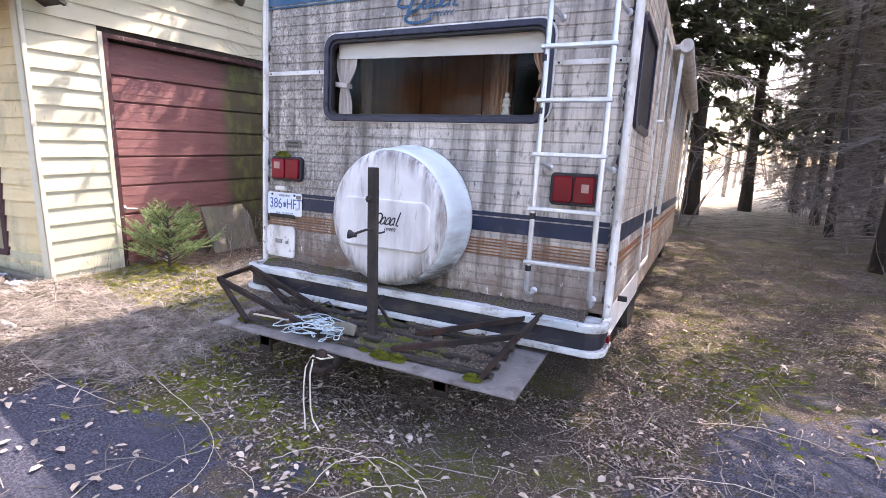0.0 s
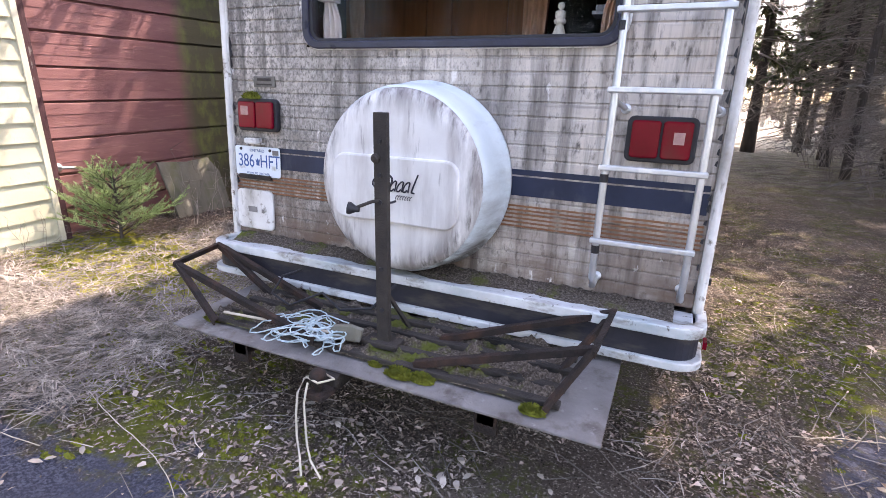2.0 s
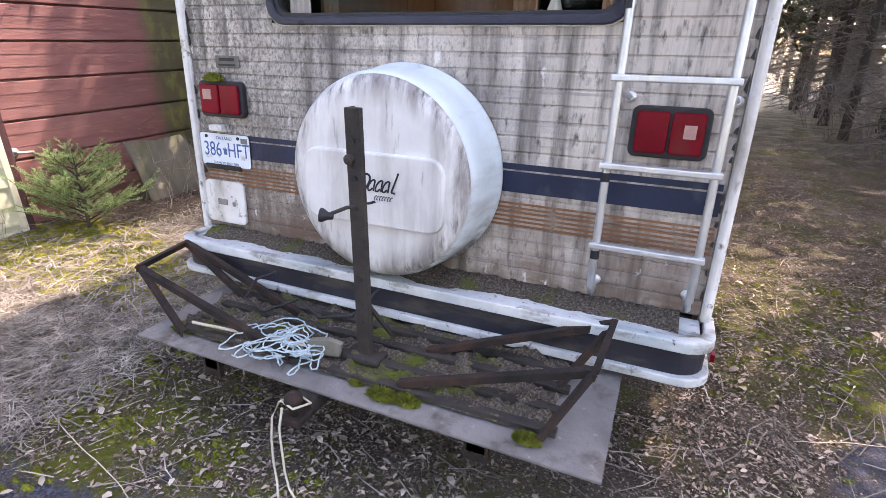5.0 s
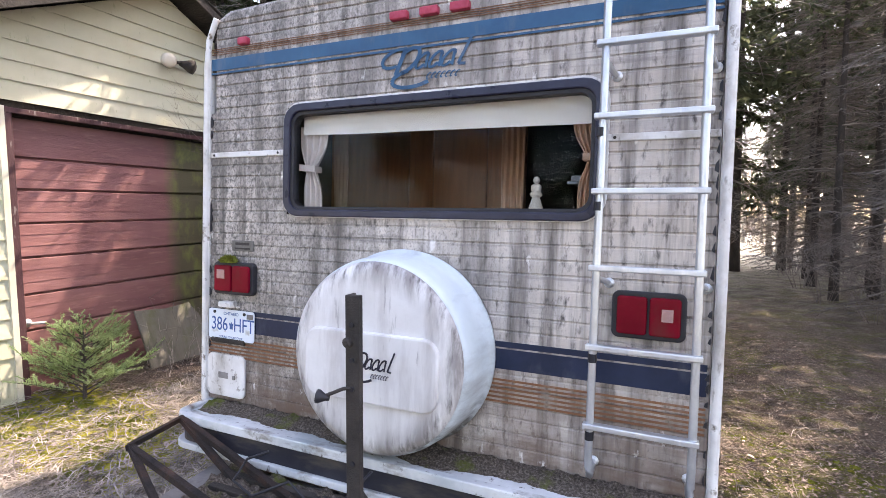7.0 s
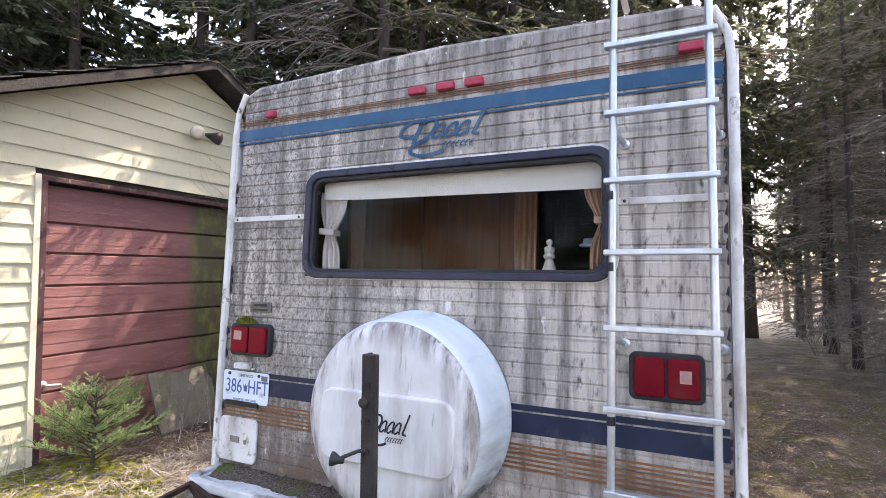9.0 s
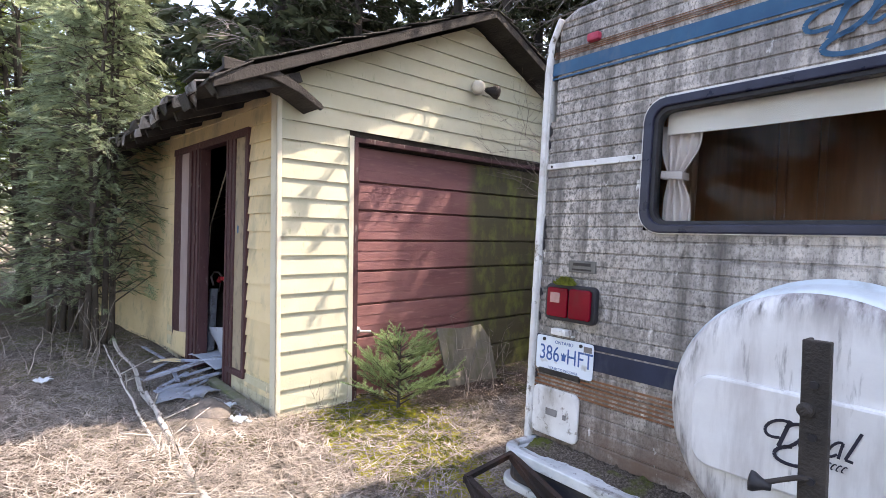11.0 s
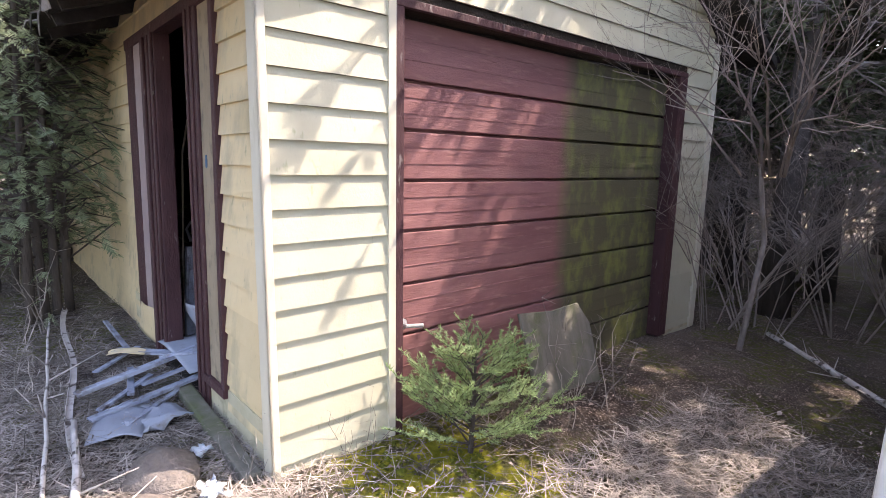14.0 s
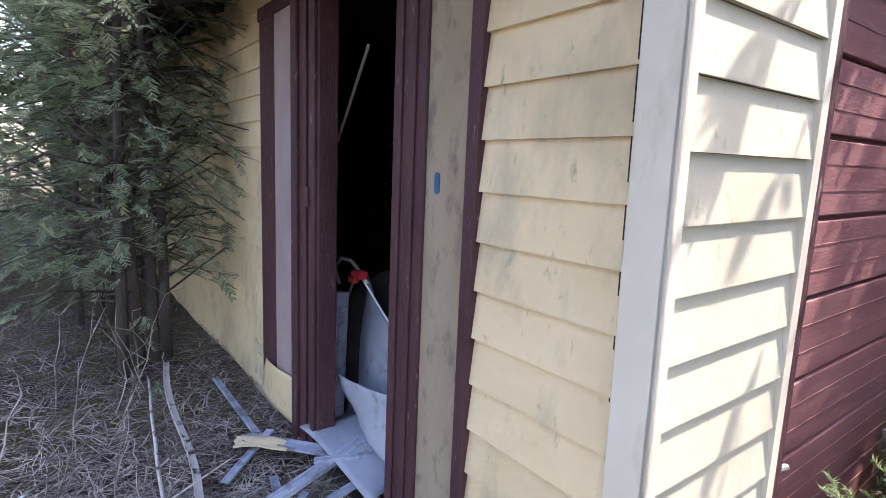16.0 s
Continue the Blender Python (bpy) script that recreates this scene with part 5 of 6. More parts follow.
pine = tree_thing("pine_tree", conifer(17, 11.5, .12, 2.4, 6.5, 4.2, 12, 70, 2.9, .85, .13), (m_bark, m_twig, m_needle), grounded(-4.3, 6.75, 0), "pine leaning its boughs over the garage and motorhome roofs", "tree", "pines between garage and motorhome")
for x, y, a, sc in ((-3.15, 9.6, 130, 1.1), (-1.2, 10.8, 70, 1.1), (-5.9, 8.6, 210, 1.0)):
    copy_thing(pine, grounded(x, y, a, sc))
# spruces added, mostly out of view, to dapple the sun on the yard
tall = tree_thing("spruce_tree", conifer(15, 14.0, .13, 5.5, 13.0, 6.0, 90, 50, 1.9, 1.1, .12), (m_bark, m_twig, m_needle), grounded(2.6, 6.6, 0), "tall high-crowned spruce added to break up the sunlight", "tree", "tall spruces beside the drive")
for x, y, s in ((1.75, 3.9, 1.0), (2.2, 5.6, 1.02), (3.2, 3.6, 1.08), (3.4, 4.9, 1.1), (2.35, 8.7, 1.3)):
    copy_thing(tall, grounded(x, y, rgt.uniform(0, 360), s))

# woods across the drive
full = tree_thing("spruce_tree", conifer(21, 11.5, .13, .8, 4.5, 1.8, 45, 170, 2.0, 3.0, .10), (m_bark, m_twig, m_needle), grounded(-6.2, 9.4, 0), "dark green conifer behind the garage", "tree", "conifers behind the garage")
light = tree_thing("spruce_tree", conifer(23, 11.5, .13, .8, 4.5, 1.8, 18, 95, 2.1, 1.2, .21), (m_bark, m_twig, m_needle), grounded(-8.4, 13.6, 0, 1.2), "dark green conifer deep in the woods", "tree", "conifers in the woods")
# (4.0, 4.3) and (4.8, 6.2) are unseen, added to block low sun.
for x, y, s in ((-9.9, 5.8, 1.05), (-7.6, 7.4, 1.1), (-9.2, 7.6, 1.2), (-5.0, 9.1, .5), (-4.2, 10.2, .55), (-5.9, 10.0, .5), (-3.6, 9.8, .9), (-8.2, 12.4, 1.2), (-4.8, 13.0, 1.15), (-1.6, 13.4, 1.1), (-11.5, 9.5, 1.2), (1.2, 17.5, 1.0), (-2.6, 17.5, 1.2), (-17.5, 2.8, 1.3), (-7.0, 17.0, 1.3), (-13.0, 13.5, 1.3), (-5.2, 7.9, .9), (-4.3, 8.0, .95), (4.0, 4.3, .8), (4.8, 6.2, .85), (-3.2, 11.6, 1.2), (-6.8, 11.0, 1.3), (-9.6, 10.6, 1.3), (-.2, 15.2, 1.2), (-4.2, 15.2, 1.4), (-9.8, 14.8, 1.5), (4.2, 21.5, 1.2), (5.6, 19.4, 1.0), (8.0, 24, 1.2), (10.5, 18, 1.1), (12, 24, 1.3), (6.5, 29, 1.3), (9.2, 12.8, .9), (11.2, 15, 1.1), (5.4, 25.5, 1.2), (-9, -13, 1.1), (-5.5, -15, 1.2), (-2, -13.5, 1.0), (1.5, -15.5, 1.2), (5, -13, 1.1), (8.5, -10, 1.2), (9.5, -5, 1.2), (-12.5, -9, 1.2), (-14, -5, 1.2), (-10.7, 4.6, 1.15), (-12.4, 5.4, 1.25), (-11.4, 6.4, 1.2)):
    # Those at y < -4 are unseen, added for the rear window to reflect.
    copy_thing(light if y > 12.5 or y < -4 or x < -10 or x > 8 else full, grounded(x, y, rgt.uniform(0, 360), s))

near_cedar = tree_thing("cedar_tree", cedar(31, 4.6, 1.0, 720, .105, .13), (m_bark, m_bark, m_cedar), grounded(-7.25, 1.42, 0), "green cedar with drooping sprays against the garage wall", "tree", "cedars beside the garage")
copy_thing(near_cedar, grounded(-8.3, 1.25, 130, .95))
ced = tree_thing("cedar_tree", cedar(33, 3.9, 1.0, 330, .16, .08), (m_bark, m_bark, m_cedar), grounded(-9.0, .0, 0, 1.1), "green cedar with drooping sprays beyond the doorway", "tree", "cedars beside the garage")
for x, y, s, a in ((-9.9, 1.6, 1.2, 150), (-10.4, -1.2, 1.2, 220), (-11.2, .9, 1.5, 20), (-11.6, -2.0, 1.4, 110)):
    copy_thing(ced, grounded(x, y, a, s))

bush = shrub_thing("bare_bush", shrub(41, 11, 2.5, .85, .0075, 5), m_graytwig, grounded(-4.15, 6.05, 0), "tangled leafless bush beside the garage", "bush", "leafless bushes")
for x, y, s, a in ((-4.45, 5.85, .9, 250), (-3.75, 6.7, 1.1, 120), (-4.6, 7.1, 1.2, 200), (-4.9, 8.9, 1.3, 10), (-5.3, 7.6, 1.1, 290), (-3.5, 7.9, 1.2, 30), (-5.0, 8.6, 1.4, 80), (3.1, 10.4, .8, 10), (3.4, 12.8, .9, 150), (3.8, 9.4, .8, 330), (3.2, 15.4, 1.0, 210), (4.4, 11.0, 1.0, 20), (4.0, 17.5, 1.2, 300), (4.6, 7.6, .9, 75), (5.2, 9.6, 1.0, 255), (3.4, 20, 1.3, 35), (5.6, 14.5, 1.3, 165), (2.35, 10.2, .8, 10), (2.1, 12.0, .8, 100), (2.9, 8.9, .75, 190), (2.2, 14.2, .9, 280), (2.5, 17, 1.0, 60), (-2.0, 11.0, 1.3, 40), (-.4, 12.6, 1.5, 140)):
    copy_thing(bush, grounded(x, y, a, s))
fan_branch = shrub_thing("bare_bush", [Shape().tube([(0, 0, -1.4), (.05, .1, -.5), (0, 0, .05)], [.022, .018, .014], 6)] + shrub(45, 8, 2.3, .75, .010, 5, (.2, -1.5)), m_graytwig, grounded(-4.05, 5.45, 0, 1.0, 1.3), "leafless branches reaching across the garage front", "bush", "leafless bushes")
birches = solid("birch_tree", Shape().tube([(0, 0, -.2), (.1, .05, 3), (.0, .1, 6), (.15, 0, 9)], [.09, .075, .05, .02], 9), m_birch, "pale birch trunk in the woods", "tree", "far birches", smooth=True, at=grounded(.8, 24, 0))
for k in range(16):
    copy_thing(birches, grounded(rgt.uniform(-9, 9), rgt.uniform(22, 40), rgt.uniform(0, 360), rgt.uniform(.8, 1.4)))
far_twigs = shrub_thing("far_thicket", shrub(51, 14, 9.0, .5, .04, 5), m_graytwig, grounded(-2, 40, 0), "hazy leafless trees across the clearing", "thicket", "far thickets")
for x, y, s, a in ((4, 42, 1.1, 50), (9, 40, 1.2, 150), (-8, 42, 1.2, 250), (0, 46, 1.4, 310), (14, 44, 1.3, 90), (-14, 36, 1.2, 20), (6, 50, 1.6, 200), (-18, 26, 1.2, 20), (-16, 18, 1.0, 120)):
    copy_thing(far_twigs, grounded(x, y, a, s))
bright = tree_thing("leafy_tree", cedar(61, 5.5, 1.8, 300, .30, .24), (m_bark, m_bark, m_bright), grounded(-13.5, 4.2, 0), "sunlit yellow-green tree beyond the cedars", "tree", "sunlit trees beyond")
for x, y, s, a in ((-11.8, 3.6, .9, 10), (-12.8, 1.6, 1.0, 200), (-15, 1.0, 1.2, 80), (-16, 7.5, 1.4, 180), (-14.5, -2.5, 1.2, 250)):
    copy_thing(bright, grounded(x, y, a, s))


# ---- rack on the tow bar ----
rack = thing("cargo_rack", pose(-1.5, 2.25, .36), "rusted steel cargo rack with angle-iron ends behind the bumper", "cargo rack")
part("deck_plate", Shape().add([(-.93, -.245, -.005), (.93, -.265, -.005), (.93, .24, .035), (-.90, .24, .035), (-.93, -.245, .003), (.93, -.265, .003), (.93, .24, .043), (-.90, .24, .043)], [(0, 3, 2, 1), (4, 5, 6, 7), (0, 1, 5, 4), (1, 2, 6, 5), (2, 3, 7, 6), (3, 0, 4, 7)]), m_steel, rack, "weathered steel deck plate")
def rk(x, y, z):
    return (x + 1.5, y - 2.25, z - .36)
for y, z in ((2.10, .40), (2.19, .41), (2.30, .42), (2.39, .43)):
    part("rail", Shape().box(rk(-2.25, y - .018, z - .02), rk(-.72, y + .018, z)), m_iron, rack, bevel=.003)
for p, q in (((-2.6, 2.45, .60), (-1.85, 2.35, .42)), ((-2.58, 2.18, .575), (-1.70, 2.08, .42)), ((-2.58, 2.18, .58), (-2.22, 2.06, .40)), ((-2.6, 2.45, .60), (-2.16, 2.36, .42)), ((-2.6, 2.46, .60), (-2.58, 2.17, .58)),
             ((-.62, 2.49, .60), (-1.25, 2.31, .43)), ((-.64, 2.21, .575), (-1.26, 2.10, .42)), ((-.64, 2.20, .58), (-.76, 2.06, .40)), ((-.62, 2.48, .60), (-.76, 2.30, .42)), ((-.62, 2.50, .60), (-.64, 2.19, .57))):
    part("angle_bar", Shape().bar(rk(*p), rk(*q), .022, .005).bar(Vector(rk(*p)) + Vector((0, -.012, -.012)), Vector(rk(*q)) + Vector((0, -.012, -.012)), .006, .026), m_rust, rack)
up = part("upright_bar", Shape().box(rk(-1.480, 2.19, .40), rk(-1.425, 2.215, 1.30)).box(rk(-1.480, 2.20, .40), rk(-1.470, 2.245, 1.30)), m_iron, rack, "dark drilled steel upright", bevel=.003)
part("bolt_boss", Shape().lathe([(.017, 0), (.017, .012), (.008, .016)], pose(*rk(-1.467, 2.19, 1.14), 90), 14), m_iron, up)
for z in (.55, .72, .98, 1.08, 1.20):
    part("bolt", Shape().lathe([(.009, 0), (.009, .006)], pose(*rk(-1.453, 2.19, z), 90), 8), m_black, up)
crank = part("crank", Shape().tube([rk(-1.45, 2.195, .985), rk(-1.48, 2.175, .982), rk(-1.535, 2.15, .958)], .0065, 8), m_iron, up, "crank handle")
part("knob", Shape().lathe([(.009, -.024), (.012, -.010), (.017, .0), (.023, .010), (.024, .020), (.009, .023)], Matrix.Translation(rk(-1.543, 2.146, .954)) @ Vector((-1, -.35, .15)).to_track_quat("Z", "Y").to_matrix().to_4x4(), 16), m_black, crank, smooth=True)
part("brace", Shape().bar(rk(-1.47, 2.22, .64), rk(-1.41, 2.33, .43), .03, .012), m_iron, rack)
part("base_block", Shape().box(rk(-1.53, 2.16, .395), rk(-1.38, 2.27, .418)), m_iron, rack, bevel=.004)
tow = part("tow_bar", Shape().box(rk(-1.60, 1.96, .29), rk(-1.52, 2.60, .35)), m_iron, rack, bevel=.006)
part("ball_neck", Shape().box(rk(-1.60, 1.88, .29), rk(-1.52, 1.98, .315)), m_rust, tow, bevel=.006)
part("tow_ball", Shape().lathe([(.012, 0), (.014, .02), (.02, .028), (.029, .045), (.032, .06), (.028, .078), (.015, .088), (.004, .09)], pose(*rk(-1.56, 1.915, .315)), 20), m_rust, tow, smooth=True)
for x in (-2.05, -.95):
    part("under_bracket", Shape().box(rk(x - .03, 2.02, .295), rk(x + .03, 2.5, .345)).box(rk(x - .04, 2.02, .26), rk(x + .04, 2.04, .345)), m_rust, rack)
part("receiver", Shape().box(rk(-1.62, 2.55, .28), rk(-1.50, 2.95, .36)).box(rk(-1.60, 2.80, .36), rk(-1.52, 2.90, .505)), m_iron, rack)
part("mould_layer", Shape().add(*(lambda n, m_: ([(-.80 + 1.55 * i / n, -.17 + .38 * j / m_, .022 + .03 * (j / m_) + (.036 * max(0, noise.noise(Vector((i * .16, j * .18, 0))) + .5 * noise.noise(Vector((i * .6, j * .6, 3))) + .25)) * (1 if 0 < i < n and 0 < j < m_ else 0)) for j in range(m_ + 1) for i in range(n + 1)],
    [(j * (n + 1) + i, j * (n + 1) + i + 1, (j + 1) * (n + 1) + i + 1, (j + 1) * (n + 1) + i) for j in range(m_) for i in range(n)]))(150, 44)), m_debris, rack, "leaf mould and moss on the deck", smooth=True)
for x, y, r, sd in ((-1.30, 2.055, .055, 1), (-1.21, 2.06, .05, 2), (-.80, 2.05, .045, 3), (-2.28, 2.10, .05, 4), (-1.42, 2.08, .03, 6)):
    solid("moss_tuft", Shape().add(*tuft(r, 220, sd)), m_moss, "cushion of yellow-green moss on the rack", "moss", "moss on the rack", at=pose(x, y, .372))

def squiggle(seed, c, ext, n, r):
    rg = random.Random(seed)
    p, pts = Vector(c), []
    d = Vector((1, 0, 0))
    for k in range(n):
        d = (d + Vector((rg.uniform(-1, 1), rg.uniform(-1, 1), rg.uniform(-.25, .25))) * .75 + Vector((c[0] - p.x, (c[1] - p.y) * 2.2, 0)) * (1.1 / max(ext))).normalized()
        p = p + d * .028
        p.z = max(c[2] - .004, min(c[2] + .03, p.z))
        pts.append(p.copy())
    return Shape().tube(pts, r, 5)
solid("rope", squiggle(8, (-1.76, 2.12, .415), (.62, .30), 420, .0030), m_rope, "tangled pale blue rope on the rack", "rope", smooth=True)
solid("cord", Shape().tube([(-1.60, 1.90, .37), (-1.53, 1.875, .375), (-1.50, 1.93, .37), (-1.57, 1.95, .372), (-1.61, 1.90, .36), (-1.625, 1.875, .31), (-1.63, 1.865, .22), (-1.62, 1.85, .14), (-1.595, 1.83, .08), (-1.55, 1.78, .045)], .0042, 6).tube([(-1.58, 1.88, .36), (-1.592, 1.868, .28), (-1.585, 1.86, .20), (-1.575, 1.85, .12), (-1.55, 1.835, .07), (-1.48, 1.80, .045)], .0042, 6), m_cord, "cream cord looped round the tow ball", "cord", smooth=True)
solid("cable", Shape().tube([(-2.02, 2.40, .56), (-2.10, 2.36, .53), (-2.12, 2.30, .46), (-2.0, 2.28, .43), (-1.85, 2.33, .50), (-1.75, 2.32, .44), (-1.6, 2.34, .47), (-1.52, 2.42, .57)], .006, 6), m_black, "black cable trailing over the bumper", "cable", smooth=True)
solid("thin_rod", Shape().tube([(-2.20, 2.09, .43), (-1.66, 2.13, .435)], .006, 8), m_stick, "pale thin rod on the rack", "rod")
solid("wood_block", Shape().prism([(-.06, 0), (.06, 0), (.075, .055), (.02, .07), (-.05, .06), (-.075, .03)], -.012, .012), m_ply, "weathered wooden offcut on the rack", "offcut", at=pose(-1.60, 2.15, .405, 0, 0, 12), bevel=.004)

# ---- yard clutter ----
def rock(seed, rx, ry, rz):
    s = Shape()
    n, m_ = 20, 11
    vs = []
    for j in range(m_ + 1):
        th = math.pi * j / m_
        for i in range(n):
            ph = 2 * math.pi * i / n
            p = Vector((math.sin(th) * math.cos(ph), math.sin(th) * math.sin(ph), math.cos(th)))
            k = 1 + .22 * noise.noise(p * 1.4 + Vector((seed, 0, 0))) + .07 * noise.noise(p * 5 + Vector((seed, 0, 0)))
            vs.append((p.x * rx * k, p.y * ry * k, p.z * rz * k))
    s.add(vs, [(j * n + i, (j + 1) * n + i, (j + 1) * n + (i + 1) % n, j * n + (i + 1) % n) for j in range(m_) for i in range(n)])
    return s


solid("rock", rock(1, .21, .16, .13), m_rock, "rounded grey-brown rock before the doorway", "rock", "rocks by the doorway", smooth=True, at=grounded(-4.62, 1.76, 10, .80, .02))
solid("rock", rock(5, .14, .11, .07), m_rock, "low flat rock beside the doorway", "rock", "rocks by the doorway", smooth=True, at=grounded(-4.42, 1.66, 60, .9, .01))


def pole(p, q, r0, r1, seed):
    rg = random.Random(seed)
    p, q = Vector(p), Vector(q)
    pts = [p.lerp(q, k / 12) + Vector((rg.uniform(-1, 1), rg.uniform(-1, 1), rg.uniform(-.4, .4))) * .006 for k in range(13)]
    s = Shape().tube(pts, [r0 + (r1 - r0) * k / 12 for k in range(13)], 8)
    for k in range(9):
        b = pts[rg.randint(2, 11)]
        s.tube([b, b + Vector((rg.uniform(-1, 1), rg.uniform(-1, 1), rg.uniform(0, .8))).normalized() * rg.uniform(.08, .3)], [.005, .002], 4)
    return s


def gp(x, y, dz=0.0):
    return (x, y, ground_z(x, y) + dz)


def strip(p, q, w):
    """A bent angle strip: a flat leg and an upright leg along one edge."""
    p, q = Vector(p), Vector(q)
    n, pts = 14, []
    side = (q - p).cross(Vector((0, 0, 1))).normalized()
    for k in range(n + 1):
        c = p.lerp(q, k / n) + side * .02 * math.sin(k * .7) + Vector((0, 0, .008 * math.sin(k * 1.1)))
        pts += [c - side * w, c + side * w, c + side * w + Vector((0, 0, w * 1.2)), c + side * (w + .003) + Vector((0, 0, w * 1.2)), c + side * (w + .003) - Vector((0, 0, .003)), c - side * w - Vector((0, 0, .003))]
    fs = [(6 * k + a, 6 * k + (a + 1) % 6, 6 * k + 6 + (a + 1) % 6, 6 * k + 6 + a) for k in range(n) for a in range(6)]
    return Shape().add(pts, fs + [tuple(range(6))[::-1], tuple(range(6 * n, 6 * n + 6))])


solid("metal_strip", strip(gp(-6.95, 1.52, .13), gp(-4.75, 1.50, .04), .013), m_birch, "long pale angle strip lying on the straw", "strip", "fallen strips")
solid("fallen_pole", pole(gp(-5.2, 1.50, .06), gp(-3.5, 1.47, .02), .012, .024, 1), m_birch, "fallen birch pole with peeling bark", "pole", "fallen poles", smooth=True)
solid("fallen_pole", pole(gp(-6.85, 1.42, .10), gp(-4.2, 1.39, .02), .006, .009, 2), m_birch, "thin fallen birch pole", "pole", "fallen poles", smooth=True)
solid("fallen_log", pole(gp(-4.05, 6.0, .03), gp(-3.0, 5.35, .03), .02, .022, 4), m_birch, "pale fallen log under the bushes", "log", smooth=True)


def plank(p, q, w, h, tilt=0.0):
    p, q = Vector(p), Vector(q)
    m = Matrix.Translation(p) @ (q - p).to_track_quat("X", "Z").to_matrix().to_4x4() @ pose(0, 0, 0, tilt)
    l = (q - p).length
    s = Shape().box((0, -w / 2, 0), (l, w / 2, h)).box((.02, -w / 2, h), (l - .03, -w / 2 + w * .22, h + h * .5)).box((.0, w * .2, h), (l - .08, w * .36, h + h * .35))
    s.v = [tuple(m @ Vector(v)) for v in s.v]
    return s


G = "peeling boards by the doorway"
LB = "peeling white painted board in a pile by the doorway"
def gq(x, y, z):
    return (x, y, z)
for p, q, w, h, t in ((gq(-5.46, 1.52, .40), gq(-5.72, 2.20, .47), .075, .018, 4), (gq(-6.05, 1.74, .41), gq(-5.55, 2.16, .45), .10, .010, 3), (gq(-5.44, 1.80, .395), gq(-5.52, 2.14, .44), .06, .012, -6), (gq(-6.78, 1.74, .40), gq(-6.08, 1.80, .40), .045, .012, -6),
                      (gq(-5.20, 1.56, .37), gq(-5.40, 2.08, .40), .065, .014, 6), (gq(-5.66, 1.92, .455), gq(-5.50, 2.30, .475), .05, .014, -4), (gq(-5.30, 1.60, .365), gq(-5.58, 1.86, .39), .04, .012, 10), (gq(-5.80, 1.62, .38), gq(-6.08, 1.86, .40), .05, .010, 0),
                      (gq(-5.02, 1.62, .355), gq(-5.34, 1.96, .375), .035, .010, 14), (gq(-5.72, 1.78, .40), gq(-5.36, 1.74, .385), .045, .010, -8)):
    solid("loose_board", plank(p, q, w * .7, h * .75, t), m_whitewood, LB, "board", G)
solid("sill_beam", Shape().bar(gp(-5.42, 1.98, .04), gp(-4.42, 2.05, .02), .08, .05), m_ply, "dark rotten beam along the foot of the wall", "beam", bevel=.012)
def sheet(w, d, m, nm, lab, mtl, seed, curl=.05):
    rg = random.Random(seed)
    n = 8
    vs = [((i / n - .5) * w + .02 * rg.uniform(-1, 1) * (i in (0, n)), (j / n - .5) * d + .02 * rg.uniform(-1, 1) * (j in (0, n)), curl * noise.noise(Vector((i * .5 + seed, j * .5, 0)))) for j in range(n + 1) for i in range(n + 1)]
    ob = solid(nm, Shape().add(vs, [(j * (n + 1) + i, j * (n + 1) + i + 1, (j + 1) * (n + 1) + i + 1, (j + 1) * (n + 1) + i) for j in range(n) for i in range(n)]), mtl, lab, "sheet", smooth=True, at=m)
    md = ob.modifiers.new("thick", "SOLIDIFY")
    md.thickness = .006
    return ob
sheet(.36, .24, grounded(-5.18, 1.78, 25, 1, .05), "grey_sheet", "pale grey sheet lying before the doorway", m_sheet, 1)
def patch(nm, lab, corners, mtl, curl, seed):
    """A warped thin sheet between four corners in the side wall's own axes."""
    a, b, c, d = (Vector(q) for q in corners)
    n, vs = 10, []
    nrm = (b - a).cross(d - a).normalized()
    for j in range(n + 1):
        for i in range(n + 1):
            u, v = i / n, j / n
            rag = .012 * noise.noise(Vector((i * 1.7, j * 1.7, seed))) * (i in (0, n) or j in (0, n))
            p = a.lerp(b, u).lerp(d.lerp(c, u), v)
            vs.append(p + nrm * (curl * (math.sin(u * 3.1) * .7 + .5 * noise.noise(Vector((u * 2, v * 2, seed))))) + (b - a).normalized() * rag)
    ob = solid(nm, Shape().add(vs, [(j * (n + 1) + i, j * (n + 1) + i + 1, (j + 1) * (n + 1) + i + 1, (j + 1) * (n + 1) + i) for j in range(n) for i in range(n)]), mtl, lab, "sheet", smooth=True, at=GS)
    md = ob.modifiers.new("thick", "SOLIDIFY")
    md.thickness = .004
patch("grey_sheet", "tall curved grey panel leaning inside the doorway", ((.24, 1.72, .34), (.16, 1.18, .36), (.30, 1.22, .80), (.34, 1.68, 1.08)), m_sheet, .05, 1)
patch("grey_sheet", "torn pointed grey sheet across the doorway", ((.12, 1.34, .50), (.10, .96, .46), (.12, .95, .77), (.08, 1.47, .70)), m_sheet, .03, 2)
patch("grey_sheet", "bent grey sheet lying over the threshold", ((-.06, 1.55, .46), (-.05, .96, .44), (.22, .98, .44), (.20, 1.50, .48)), m_sheet, .03, 3)
patch("grey_sheet", "dark-edged grey sheet in front of the doorway", ((-.56, .66, .345), (-.36, .58, .35), (-.28, .84, .36), (-.46, .96, .36)), m_sheet, .03, 4)
patch("siding_scrap", "torn cream siding scrap below the door jamb", ((-.03, 2.14, .40), (-.03, 1.66, .40), (-.035, 1.66, .63), (-.03, 2.06, .60)), m_siding, .02, 5)
